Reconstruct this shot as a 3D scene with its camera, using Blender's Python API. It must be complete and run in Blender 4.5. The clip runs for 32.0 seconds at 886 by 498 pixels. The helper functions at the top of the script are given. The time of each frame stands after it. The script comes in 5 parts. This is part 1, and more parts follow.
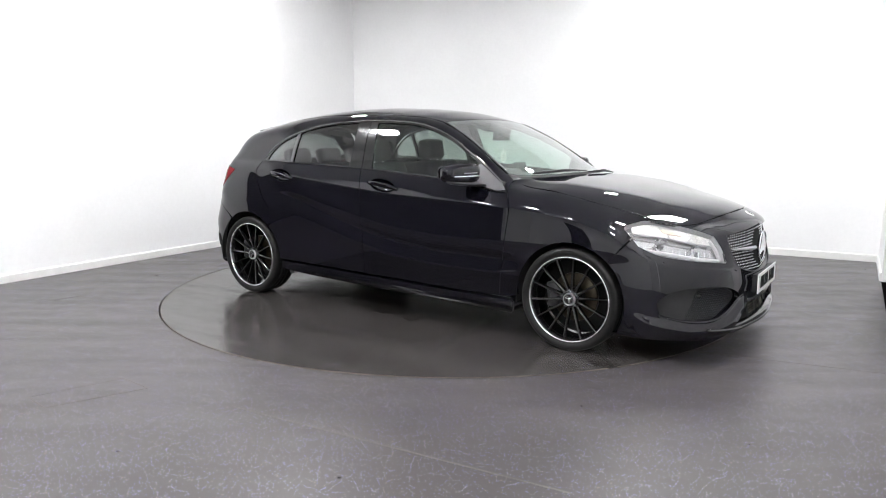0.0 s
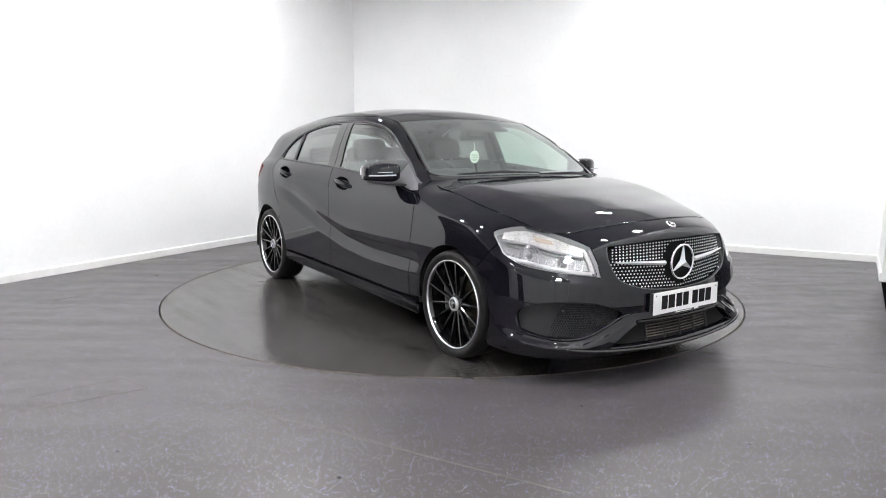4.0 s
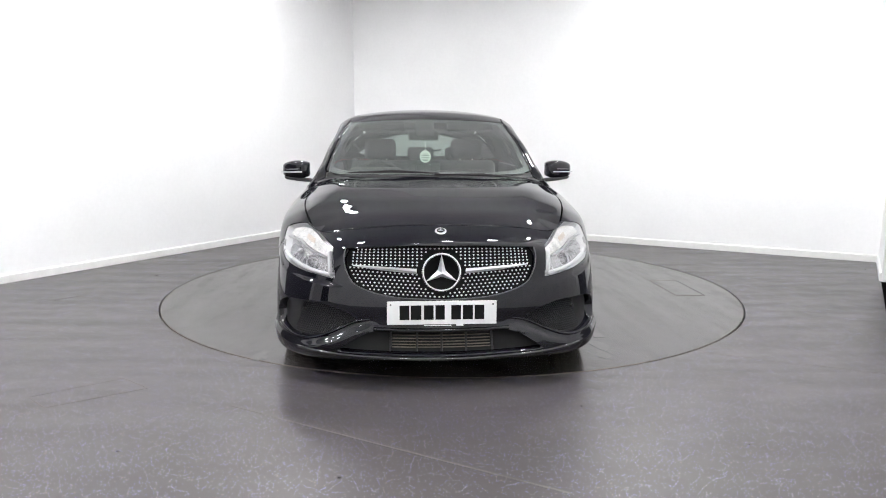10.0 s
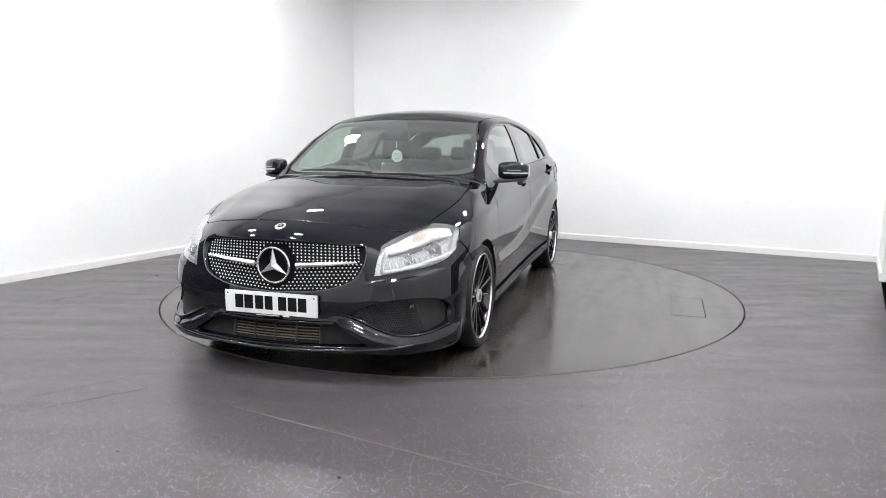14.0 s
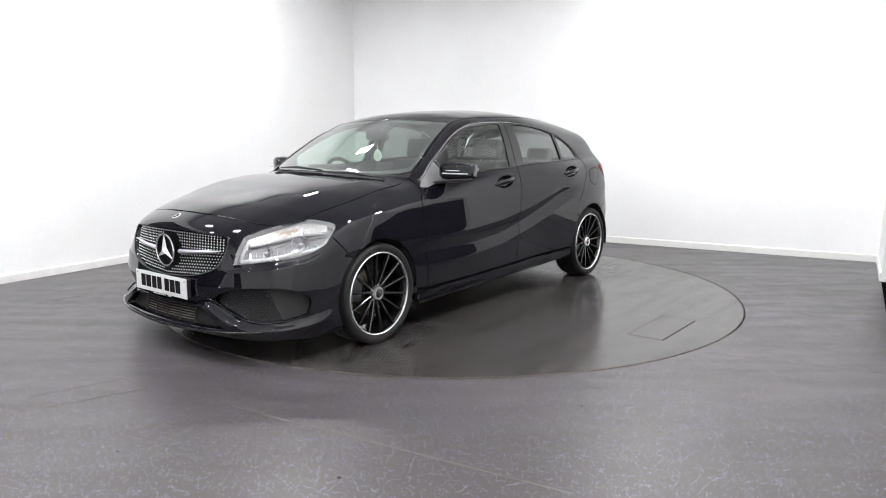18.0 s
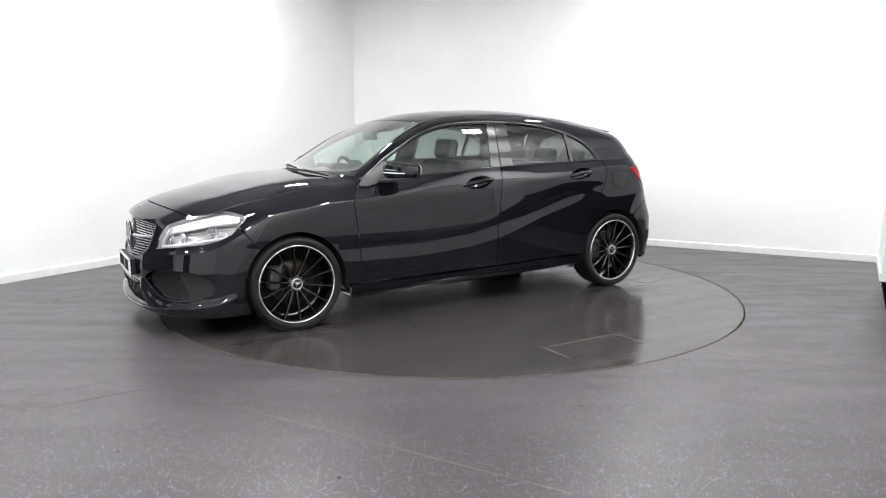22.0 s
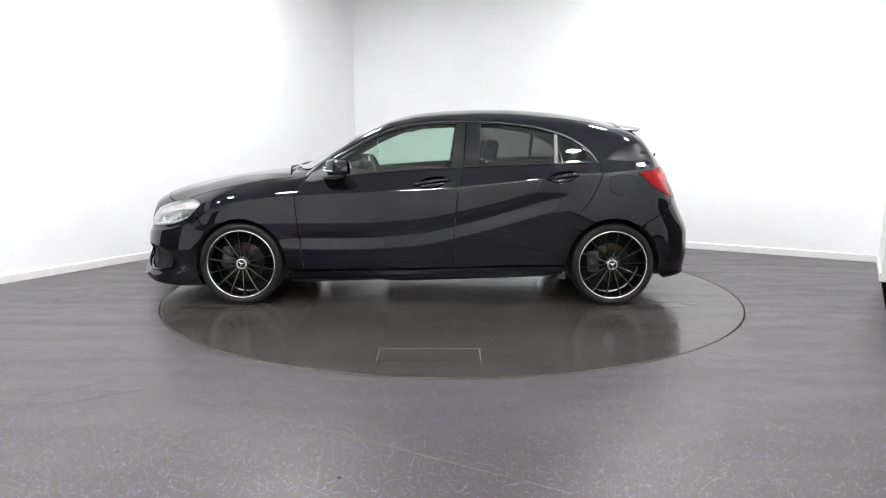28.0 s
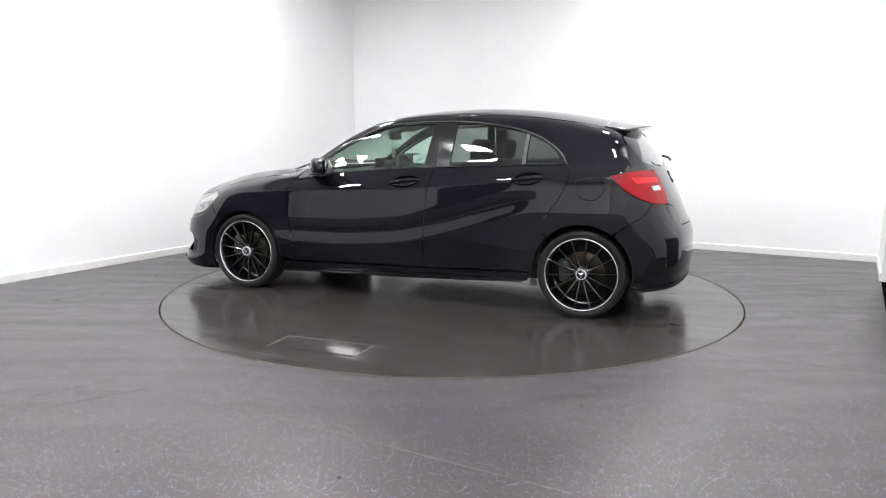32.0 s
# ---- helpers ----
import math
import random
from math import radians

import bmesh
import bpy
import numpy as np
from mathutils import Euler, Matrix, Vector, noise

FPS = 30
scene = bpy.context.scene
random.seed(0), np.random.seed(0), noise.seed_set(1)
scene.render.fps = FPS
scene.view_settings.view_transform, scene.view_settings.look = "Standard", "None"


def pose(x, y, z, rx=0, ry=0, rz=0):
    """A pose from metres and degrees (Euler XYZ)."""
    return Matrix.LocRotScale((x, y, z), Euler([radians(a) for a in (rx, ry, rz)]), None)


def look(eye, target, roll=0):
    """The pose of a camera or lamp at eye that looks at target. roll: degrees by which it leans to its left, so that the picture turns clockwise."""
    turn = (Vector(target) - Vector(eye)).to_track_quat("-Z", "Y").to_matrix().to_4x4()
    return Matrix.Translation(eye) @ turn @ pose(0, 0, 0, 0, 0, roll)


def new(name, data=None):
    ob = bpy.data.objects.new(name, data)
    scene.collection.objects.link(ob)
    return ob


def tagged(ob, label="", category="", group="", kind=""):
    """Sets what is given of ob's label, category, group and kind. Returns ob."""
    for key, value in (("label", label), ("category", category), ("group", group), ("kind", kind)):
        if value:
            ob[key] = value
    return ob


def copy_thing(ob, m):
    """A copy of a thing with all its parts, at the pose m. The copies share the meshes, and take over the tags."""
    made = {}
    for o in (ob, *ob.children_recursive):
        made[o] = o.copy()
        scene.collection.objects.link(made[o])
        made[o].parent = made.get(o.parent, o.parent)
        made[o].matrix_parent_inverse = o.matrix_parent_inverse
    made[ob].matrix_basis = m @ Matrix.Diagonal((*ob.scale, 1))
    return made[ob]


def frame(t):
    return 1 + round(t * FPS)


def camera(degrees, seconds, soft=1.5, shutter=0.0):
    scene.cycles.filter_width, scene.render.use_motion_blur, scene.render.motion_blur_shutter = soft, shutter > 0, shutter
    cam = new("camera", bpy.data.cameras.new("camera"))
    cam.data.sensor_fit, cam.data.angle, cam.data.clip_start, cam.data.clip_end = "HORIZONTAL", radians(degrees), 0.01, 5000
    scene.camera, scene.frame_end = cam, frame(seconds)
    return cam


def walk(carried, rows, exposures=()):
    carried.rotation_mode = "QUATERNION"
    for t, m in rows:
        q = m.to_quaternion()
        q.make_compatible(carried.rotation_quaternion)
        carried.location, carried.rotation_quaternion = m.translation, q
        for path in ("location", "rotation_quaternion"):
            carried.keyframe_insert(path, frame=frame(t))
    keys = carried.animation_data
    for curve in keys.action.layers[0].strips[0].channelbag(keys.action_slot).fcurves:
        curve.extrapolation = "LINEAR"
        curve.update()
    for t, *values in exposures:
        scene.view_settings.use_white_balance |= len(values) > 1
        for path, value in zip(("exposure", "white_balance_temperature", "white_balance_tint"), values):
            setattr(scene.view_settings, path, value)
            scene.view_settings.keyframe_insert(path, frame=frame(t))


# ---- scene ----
cam = camera(64.38, 32.0, soft=1.0)
EYE = Vector((0.0, -5.675, 1.217))
VIEW = look(EYE, EYE + Vector((-0.01123, 0.98747, -0.15740)), 0.118)
walk(cam, [(0.0, VIEW), (32.0, VIEW)], exposures=[(0.0, 0.0), (32.0, 0.0)])

START, SPEED = -33.971, -5.1943          # the turntable: degrees at the start, degrees a second
CAR_AT = Vector((0.181, -0.214, 0.0))  # the car's place on the turntable
DISC = 2.223                           # radius of the turntable
HEIGHT = 3.40                          # ceiling
BACK_LEFT, BACK_RIGHT = Vector((-1.346, 4.261)), Vector((4.226, 1.229))
DEPTH = Vector((-0.4935, -0.8697)) * 10.6
NEAR_LEFT, NEAR_RIGHT = BACK_LEFT + DEPTH, BACK_RIGHT + DEPTH
LAMP_POWER = 360.0

world = bpy.data.worlds.new("world")
world.use_nodes = True
world.node_tree.nodes["Background"].inputs[0].default_value = (0.02, 0.02, 0.02, 1)
world.node_tree.nodes["Background"].inputs[1].default_value = 0.2
scene.world = world


from mathutils.geometry import delaunay_2d_cdt


# ---- materials ----
def nodes_of(name):
    m = bpy.data.materials.new(name)
    m.use_nodes = True
    t = m.node_tree
    return m, t, t.nodes["Principled BSDF"]


def add(t, kind, **inputs):
    n = t.nodes.new(kind)
    for k, v in inputs.items():
        n.inputs[k.replace("_", " ")].default_value = v
    return n


def ramp(t, source, stops):
    n = t.nodes.new("ShaderNodeValToRGB")
    while len(n.color_ramp.elements) < len(stops):
        n.color_ramp.elements.new(0.5)
    for e, (at, c) in zip(n.color_ramp.elements, stops):
        e.position, e.color = at, (*c, 1)
    t.links.new(source, n.inputs[0])
    return n.outputs[0]


def plain(name, color, rough=0.5, metal=0.0, coat=0.0, grain=0.0, scale=60.0, bump=0.0, spec=0.5):
    """A surface with a fine two-scale variation in colour, gloss and relief."""
    m, t, b = nodes_of(name)
    b.inputs["Metallic"].default_value, b.inputs["Coat Weight"].default_value = metal, coat
    b.inputs["Coat Roughness"].default_value, b.inputs["Specular IOR Level"].default_value = 0.03, spec
    at = t.nodes.new("ShaderNodeTexCoord").outputs["Object"]
    fine = add(t, "ShaderNodeTexNoise", Scale=scale, Detail=4.0)
    broad = add(t, "ShaderNodeTexNoise", Scale=scale / 14, Detail=2.0)
    for n in (fine, broad):
        t.links.new(at, n.inputs["Vector"])
    both = t.nodes.new("ShaderNodeMath")
    both.operation = "ADD"
    t.links.new(fine.outputs[0], both.inputs[0]), t.links.new(broad.outputs[0], both.inputs[1])
    half = t.nodes.new("ShaderNodeMath")
    half.operation, half.inputs[1].default_value = "MULTIPLY", 0.5
    t.links.new(both.outputs[0], half.inputs[0])
    lo, hi = [max(0, c * (1 - grain)) for c in color], [min(1, c * (1 + grain)) for c in color]
    t.links.new(ramp(t, half.outputs[0], [(0.35, lo), (0.65, hi)]), b.inputs["Base Color"])
    r = t.nodes.new("ShaderNodeMapRange")
    r.inputs[3].default_value, r.inputs[4].default_value = max(0, rough * (1 - 0.5 * grain)), min(1, rough * (1 + 0.5 * grain))
    t.links.new(half.outputs[0], r.inputs[0]), t.links.new(r.outputs[0], b.inputs["Roughness"])
    if bump:
        bn = add(t, "ShaderNodeBump", Strength=bump, Distance=0.002)
        t.links.new(fine.outputs[0], bn.inputs["Height"]), t.links.new(bn.outputs[0], b.inputs["Normal"])
    return m


def glassy(name, tint, gloss=0.02, dust=0.0):
    """Thin glass: tinted see-through with a mirror coat that grows towards grazing angles."""
    m, t, b = nodes_of(name)
    t.nodes.remove(b)
    clear, shine, mix = add(t, "ShaderNodeBsdfTransparent"), add(t, "ShaderNodeBsdfGlossy", Roughness=gloss), t.nodes.new("ShaderNodeMixShader")
    clear.inputs[0].default_value, shine.inputs[0].default_value = (*tint, 1), (1, 1, 1, 1)
    edge = t.nodes.new("ShaderNodeLayerWeight")
    power, scale = t.nodes.new("ShaderNodeMath"), t.nodes.new("ShaderNodeMath")
    power.operation, power.inputs[1].default_value = "POWER", 3.2
    scale.operation, scale.inputs[1].default_value, scale.inputs[2].default_value = "MULTIPLY_ADD", 0.90, 0.08
    t.links.new(edge.outputs["Facing"], power.inputs[0]), t.links.new(power.outputs[0], scale.inputs[0])
    t.links.new(scale.outputs[0], mix.inputs[0]), t.links.new(clear.outputs[0], mix.inputs[1]), t.links.new(shine.outputs[0], mix.inputs[2])
    film, veil = add(t, "ShaderNodeBsdfDiffuse"), t.nodes.new("ShaderNodeMixShader")
    film.inputs[0].default_value, veil.inputs[0].default_value = (.8, .82, .82, 1), dust
    t.links.new(mix.outputs[0], veil.inputs[1]), t.links.new(film.outputs[0], veil.inputs[2])
    t.links.new(veil.outputs[0], t.nodes["Material Output"].inputs[0])
    return m


def glowing(name, color, strength):
    m, t, b = nodes_of(name)
    b.inputs["Base Color"].default_value = (*color, 1)
    b.inputs["Emission Color"].default_value, b.inputs["Emission Strength"].default_value = (*color, 1), strength
    return m


def paint():
    """Black metallic paint under clear lacquer, with faint blue-violet flakes and a little dust."""
    m, t, b = nodes_of("black_metallic_paint")
    at = t.nodes.new("ShaderNodeTexCoord").outputs["Object"]
    flake = add(t, "ShaderNodeTexVoronoi", Scale=900.0)
    t.links.new(at, flake.inputs["Vector"])
    t.links.new(ramp(t, flake.outputs["Color"], [(0.0, (.0030, .0029, .0046)), (0.85, (.0044, .0042, .0074)), (1.0, (.028, .023, .060))]), b.inputs["Base Color"])
    b.inputs["Metallic"].default_value, b.inputs["Roughness"].default_value = 0.0, 0.5
    b.inputs["Specular IOR Level"].default_value = 0.0
    b.inputs["Coat Weight"].default_value, b.inputs["Coat IOR"].default_value = 1.0, 1.53
    haze = add(t, "ShaderNodeTexNoise", Scale=3.0, Detail=5.0)
    t.links.new(at, haze.inputs["Vector"])
    r = t.nodes.new("ShaderNodeMapRange")
    r.inputs[3].default_value, r.inputs[4].default_value = 0.0, 0.02
    t.links.new(haze.outputs[0], r.inputs[0]), t.links.new(r.outputs[0], b.inputs["Coat Roughness"])
    return m


def vinyl(name, low, high, rare, size, relief, tint):
    """Dark grey safety vinyl: sparkling flecks, smears and scuffs, half gloss."""
    m, t, b = nodes_of(name)
    at = t.nodes.new("ShaderNodeTexCoord").outputs["Object"]

    def tex(kind, **k):
        n = add(t, kind, **k)
        t.links.new(at, n.inputs["Vector"])
        return n

    def math_(op, a, c):
        n = t.nodes.new("ShaderNodeMath")
        n.operation = op
        for i, v in enumerate((a, c)):
            if isinstance(v, (int, float)):
                n.inputs[i].default_value = v
            else:
                t.links.new(v, n.inputs[i])
        return n.outputs[0]

    cells = tex("ShaderNodeTexVoronoi", Scale=185.0)
    stain = tex("ShaderNodeTexNoise", Scale=1.6, Detail=6.0, Roughness=0.62)
    grit = tex("ShaderNodeTexNoise", Scale=160.0, Detail=3.0)
    stretch = t.nodes.new("ShaderNodeMapping")
    stretch.inputs["Rotation"].default_value, stretch.inputs["Scale"].default_value = (0, 0, radians(-20)), (0.8, 5.0, 1.0)
    t.links.new(at, stretch.inputs["Vector"])
    smear = add(t, "ShaderNodeTexNoise", Scale=1.3, Detail=5.0, Roughness=0.6)
    t.links.new(stretch.outputs[0], smear.inputs["Vector"])
    blot = tex("ShaderNodeTexNoise", Scale=7.0, Detail=8.0, Roughness=0.7)
    mottle = math_("ADD", math_("MULTIPLY", math_("ADD", stain.outputs[0], smear.outputs[0]), 0.35), math_("MULTIPLY", math_("ADD", blot.outputs[0], grit.outputs[0]), 0.15))
    base = ramp(t, mottle, [(0.38, [c * .78 for c in tint]), (0.62, [c * 1.20 for c in tint])])
    sep = t.nodes.new("ShaderNodeSeparateColor")
    t.links.new(cells.outputs["Color"], sep.inputs[0])
    small = math_("LESS_THAN", cells.outputs["Distance"], size)
    chosen = math_("MULTIPLY", small, math_("GREATER_THAN", sep.outputs[0], rare))
    fleck = ramp(t, sep.outputs[1], [(0.0, (.22, .20, .62)), (0.45, (.44, .41, .90)), (0.70, (.70, .70, .92)), (1.0, (.60, .42, .36))])
    mix = t.nodes.new("ShaderNodeMix")
    mix.data_type = "RGBA"
    t.links.new(chosen, mix.inputs[0]), t.links.new(base, mix.inputs[6]), t.links.new(fleck, mix.inputs[7])
    t.links.new(mix.outputs[2], b.inputs["Base Color"])
    r = t.nodes.new("ShaderNodeMapRange")
    r.inputs[1].default_value, r.inputs[2].default_value, r.inputs[3].default_value, r.inputs[4].default_value = 0.36, 0.64, low, high
    b.inputs["Specular IOR Level"].default_value = 0.42
    t.links.new(math_("ADD", math_("MULTIPLY", smear.outputs[0], 0.6), math_("MULTIPLY", blot.outputs[0], 0.4)), r.inputs[0])
    t.links.new(r.outputs[0], b.inputs["Roughness"])
    bn = add(t, "ShaderNodeBump", Strength=relief, Distance=0.001)
    t.links.new(grit.outputs[0], bn.inputs["Height"]), t.links.new(bn.outputs[0], b.inputs["Normal"])
    return m


PAINT = paint()
VINYL = vinyl("speckled_vinyl", .28, .46, .85, .33, .10, (.0522, .0466, .0460))
WORN_VINYL = vinyl("worn_smooth_vinyl", .11, .27, .975, .28, .03, (.0425, .0382, .0372))
WALL = plain("white_wall_paint", (.89, .89, .893), 0.55, grain=0.02, scale=30, bump=0.05)
SKIRTING = plain("skirting_paint", (.80, .80, .785), 0.35, grain=0.04, scale=20)
CEILING = plain("ceiling_tile", (.84, .84, .84), 0.8, grain=0.05, scale=80, bump=0.2)
ALU = plain("white_aluminium", (.75, .75, .75), 0.4, grain=0.03)
PANEL = glowing("led_diffuser", (0.985, 0.99, 1.0), LAMP_POWER)
SEAM = plain("weld_bead", (.105, .095, .086), 0.45, grain=0.3)
PIT = plain("dark_gap", (.006, .006, .006), 0.9, grain=0.2)
STEEL = plain("worn_steel_edge", (.14, .12, .10), 0.45, metal=0.2, grain=0.4, scale=40)
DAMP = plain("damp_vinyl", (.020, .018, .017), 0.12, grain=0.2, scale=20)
# pale and dark panels out of view, added to shape the paint's reflections
UNSEEN_GREY = plain("unseen_grey_panel", (.76, .76, .76), 0.5, grain=0.1)
UNSEEN_DARK = plain("unseen_dark_panel", (.03, .03, .033), 0.5, grain=0.2)
GLOSS_BLACK = plain("gloss_black_plastic", (.008, .008, .009), 0.12, coat=0.6, grain=0.1)
BLACK = plain("black_plastic", (.024, .024, .025), 0.5, grain=0.25, scale=120, bump=0.15, spec=0.3)
# plastic lightened so its colour holds the white wall's reflection
SHEEN_PLASTIC = plain("plastic_with_wall_sheen", (.085, .085, .09), 0.35, grain=0.1, scale=120)
MESH_BLACK = plain("grille_backing", (.004, .004, .004), 0.6, grain=0.2, spec=0.12)
RUBBER = plain("tyre_rubber", (.0085, .0083, .0083), 0.55, grain=0.35, scale=50, bump=0.25, spec=0.3)
CHROME = plain("chrome", (.86, .86, .88), 0.08, metal=1.0, grain=0.03)
SILVER = plain("satin_silver", (.75, .75, .77), 0.28, metal=1.0, grain=0.06)
TRIM = plain("grey_trim", (.10, .10, .105), 0.42, metal=0.7, grain=0.08)
RIM = plain("gloss_black_alloy", (.006, .006, .0065), 0.14, coat=0.7, grain=0.1, spec=0.4)
LIP = plain("turned_alloy_lip", (.82, .82, .83), 0.26, metal=1.0, grain=0.06, scale=200)
DISC_IRON = plain("brake_disc_iron", (.044, .037, .026), 0.4, metal=0.9, grain=0.4, scale=25)
CALIPER = plain("caliper_grey", (.09, .09, .095), 0.45, metal=0.5, grain=0.2)
CLOTH = plain("black_cloth", (.030, .030, .031), 0.85, grain=0.2, scale=120, bump=0.05)
DASH = plain("dash_plastic", (.016, .016, .017), 0.6, grain=0.2, scale=200, bump=0.2)
LINING = plain("dark_headliner", (.06, .06, .06), 0.9, grain=0.08)
PLATE_WHITE = plain("plate_white", (.78, .78, .78), 0.35, grain=0.03)
INK = plain("plate_ink", (.006, .006, .006), 0.7, grain=0.1, spec=0.15)
LAMP_GREY = plain("lamp_housing", (.62, .62, .63), 0.18, metal=0.8, grain=0.08)
AMBER = plain("amber_lens", (.50, .40, .32), 0.3, metal=0.5, coat=0.6, grain=0.1)
RED = plain("red_lens", (.23, .003, .007), 0.22, grain=0.15, scale=40, spec=0.25)
RED_DARK = plain("deep_red_lens", (.50, .010, .016), 0.22, grain=0.15, spec=0.25)
PAPER = plain("tag_paper", (.84, .88, .80), 0.7, grain=0.04)
TAG_INK = plain("tag_ink", (.20, .30, .20), 0.7, grain=0.1)
CLEAR = glassy("clear_glass", (.68, .83, .75), dust=0.010)
SCREEN = glassy("windscreen_glass", (.66, .80, .73), dust=0.048)
PRIVACY = glassy("privacy_glass", (.32, .34, .33), dust=0.004)
REAR_GLASS = glassy("rear_glass", (.45, .49, .47))
LENS = glassy("clear_lens", (.93, .93, .94))
MIRROR = plain("mirror_glass", (.90, .90, .90), 0.02, metal=1.0)


# ---- mesh helpers ----
def mesh_of(name, verts, faces, smooth=False, normals=None):
    me = bpy.data.meshes.new(name)
    me.from_pydata([tuple(map(float, v)) for v in verts], [], [tuple(map(int, f)) for f in faces])
    if smooth:
        me.polygons.foreach_set("use_smooth", [True] * len(me.polygons))
    if normals is not None:
        me.normals_split_custom_set([tuple(map(float, n)) for n in normals])
    me.update()
    return me


def part(name, shape, material, parent=None, label="", at=None):
    """Links a bmesh or a mesh as one object under a thing or a part."""
    if isinstance(shape, bmesh.types.BMesh):
        me = bpy.data.meshes.new(name)
        shape.normal_update()
        shape.to_mesh(me)
        shape.free()
        shape = me
    if not shape.materials:
        shape.materials.append(material)
    ob = new(name, shape)
    if parent is not None:
        ob.parent = parent
    if at is not None:
        ob.matrix_basis = at
    return tagged(ob, label)


def thing(name, label, category, group="", kind=""):
    return tagged(new(name), label, category, group, kind)


def block(size, at=(0, 0, 0), bevel=0.0, turn=(0, 0, 0), segments=2, bm=None):
    """A bevelled block, alone or added to bm."""
    bm = bm or bmesh.new()
    m = pose(*at, *turn) @ Matrix.Diagonal((*size, 1))
    made = bmesh.ops.create_cube(bm, size=1, matrix=m)["verts"]
    if bevel:
        edges = list({e for v in made for e in v.link_edges})
        bmesh.ops.bevel(bm, geom=edges, offset=bevel, segments=segments, affect="EDGES", profile=0.6)
    return bm


def smooth(bm):
    for f in bm.faces:
        f.smooth = True
    return bm


def revolve(profile, n=48, axis="y", smooth_it=True):
    """A turned shape from (radius, height) pairs along the axis."""
    verts, faces = [], []
    k = len(profile)
    for i in range(n):
        a = 2 * math.pi * i / n
        for r, h in profile:
            p = (r * math.cos(a), h, r * math.sin(a)) if axis == "y" else (r * math.cos(a), r * math.sin(a), h)
            verts.append(p)
    for i in range(n):
        for j in range(k - 1):
            a, b = i * k + j, ((i + 1) % n) * k + j
            faces.append((a, a + 1, b + 1, b))
    return mesh_of("turned", verts, faces, smooth_it)


def tube(points, radius, n=8, closed=False):
    """A round bar along points."""
    P = [Vector(p) for p in points]
    verts, faces, k = [], [], len(P)
    for i, p in enumerate(P):
        a, b = P[(i - 1) % k] if closed or i else P[0], P[(i + 1) % k] if closed or i < k - 1 else P[-1]
        d = (b - a).normalized()
        s = d.orthogonal().normalized() if abs(d.z) > 0.95 else d.cross(Vector((0, 0, 1))).normalized()
        u = s.cross(d)
        r = radius[i] if isinstance(radius, (list, tuple)) else radius
        verts += [p + r * (math.cos(2 * math.pi * j / n) * s + math.sin(2 * math.pi * j / n) * u) for j in range(n)]
    for i in range(k if closed else k - 1):
        for j in range(n):
            a, b = i * n, ((i + 1) % k) * n
            faces.append((a + j, a + (j + 1) % n, b + (j + 1) % n, b + j))
    if not closed:
        faces += [tuple(range(n))[::-1], tuple(range((k - 1) * n, k * n))]
    return mesh_of("bar", verts, faces, True)


def prism(outline, low, high):
    """An upright plate over a flat outline."""
    n = len(outline)
    verts = [(x, y, low) for x, y in outline] + [(x, y, high) for x, y in outline]
    faces = [tuple(range(n))[::-1], tuple(range(n, 2 * n))] + [(i, (i + 1) % n, n + (i + 1) % n, n + i) for i in range(n)]
    return mesh_of("plate", verts, faces)


# ---- the room ----
def wall(name, a, b, label, low=0.0, high=HEIGHT, thick=0.15):
    """A wall from a to b whose inner face lies on that line; the room lies to the left of a to b."""
    d = (b - a).normalized()
    out = Vector((d.y, -d.x)) * thick
    return tagged(part(name, prism([a, b, b + out, a + out], low, high), WALL), label, "wall", kind="structure")


ALONG = (BACK_RIGHT - BACK_LEFT).normalized()
BACK_DIR = DEPTH.normalized()


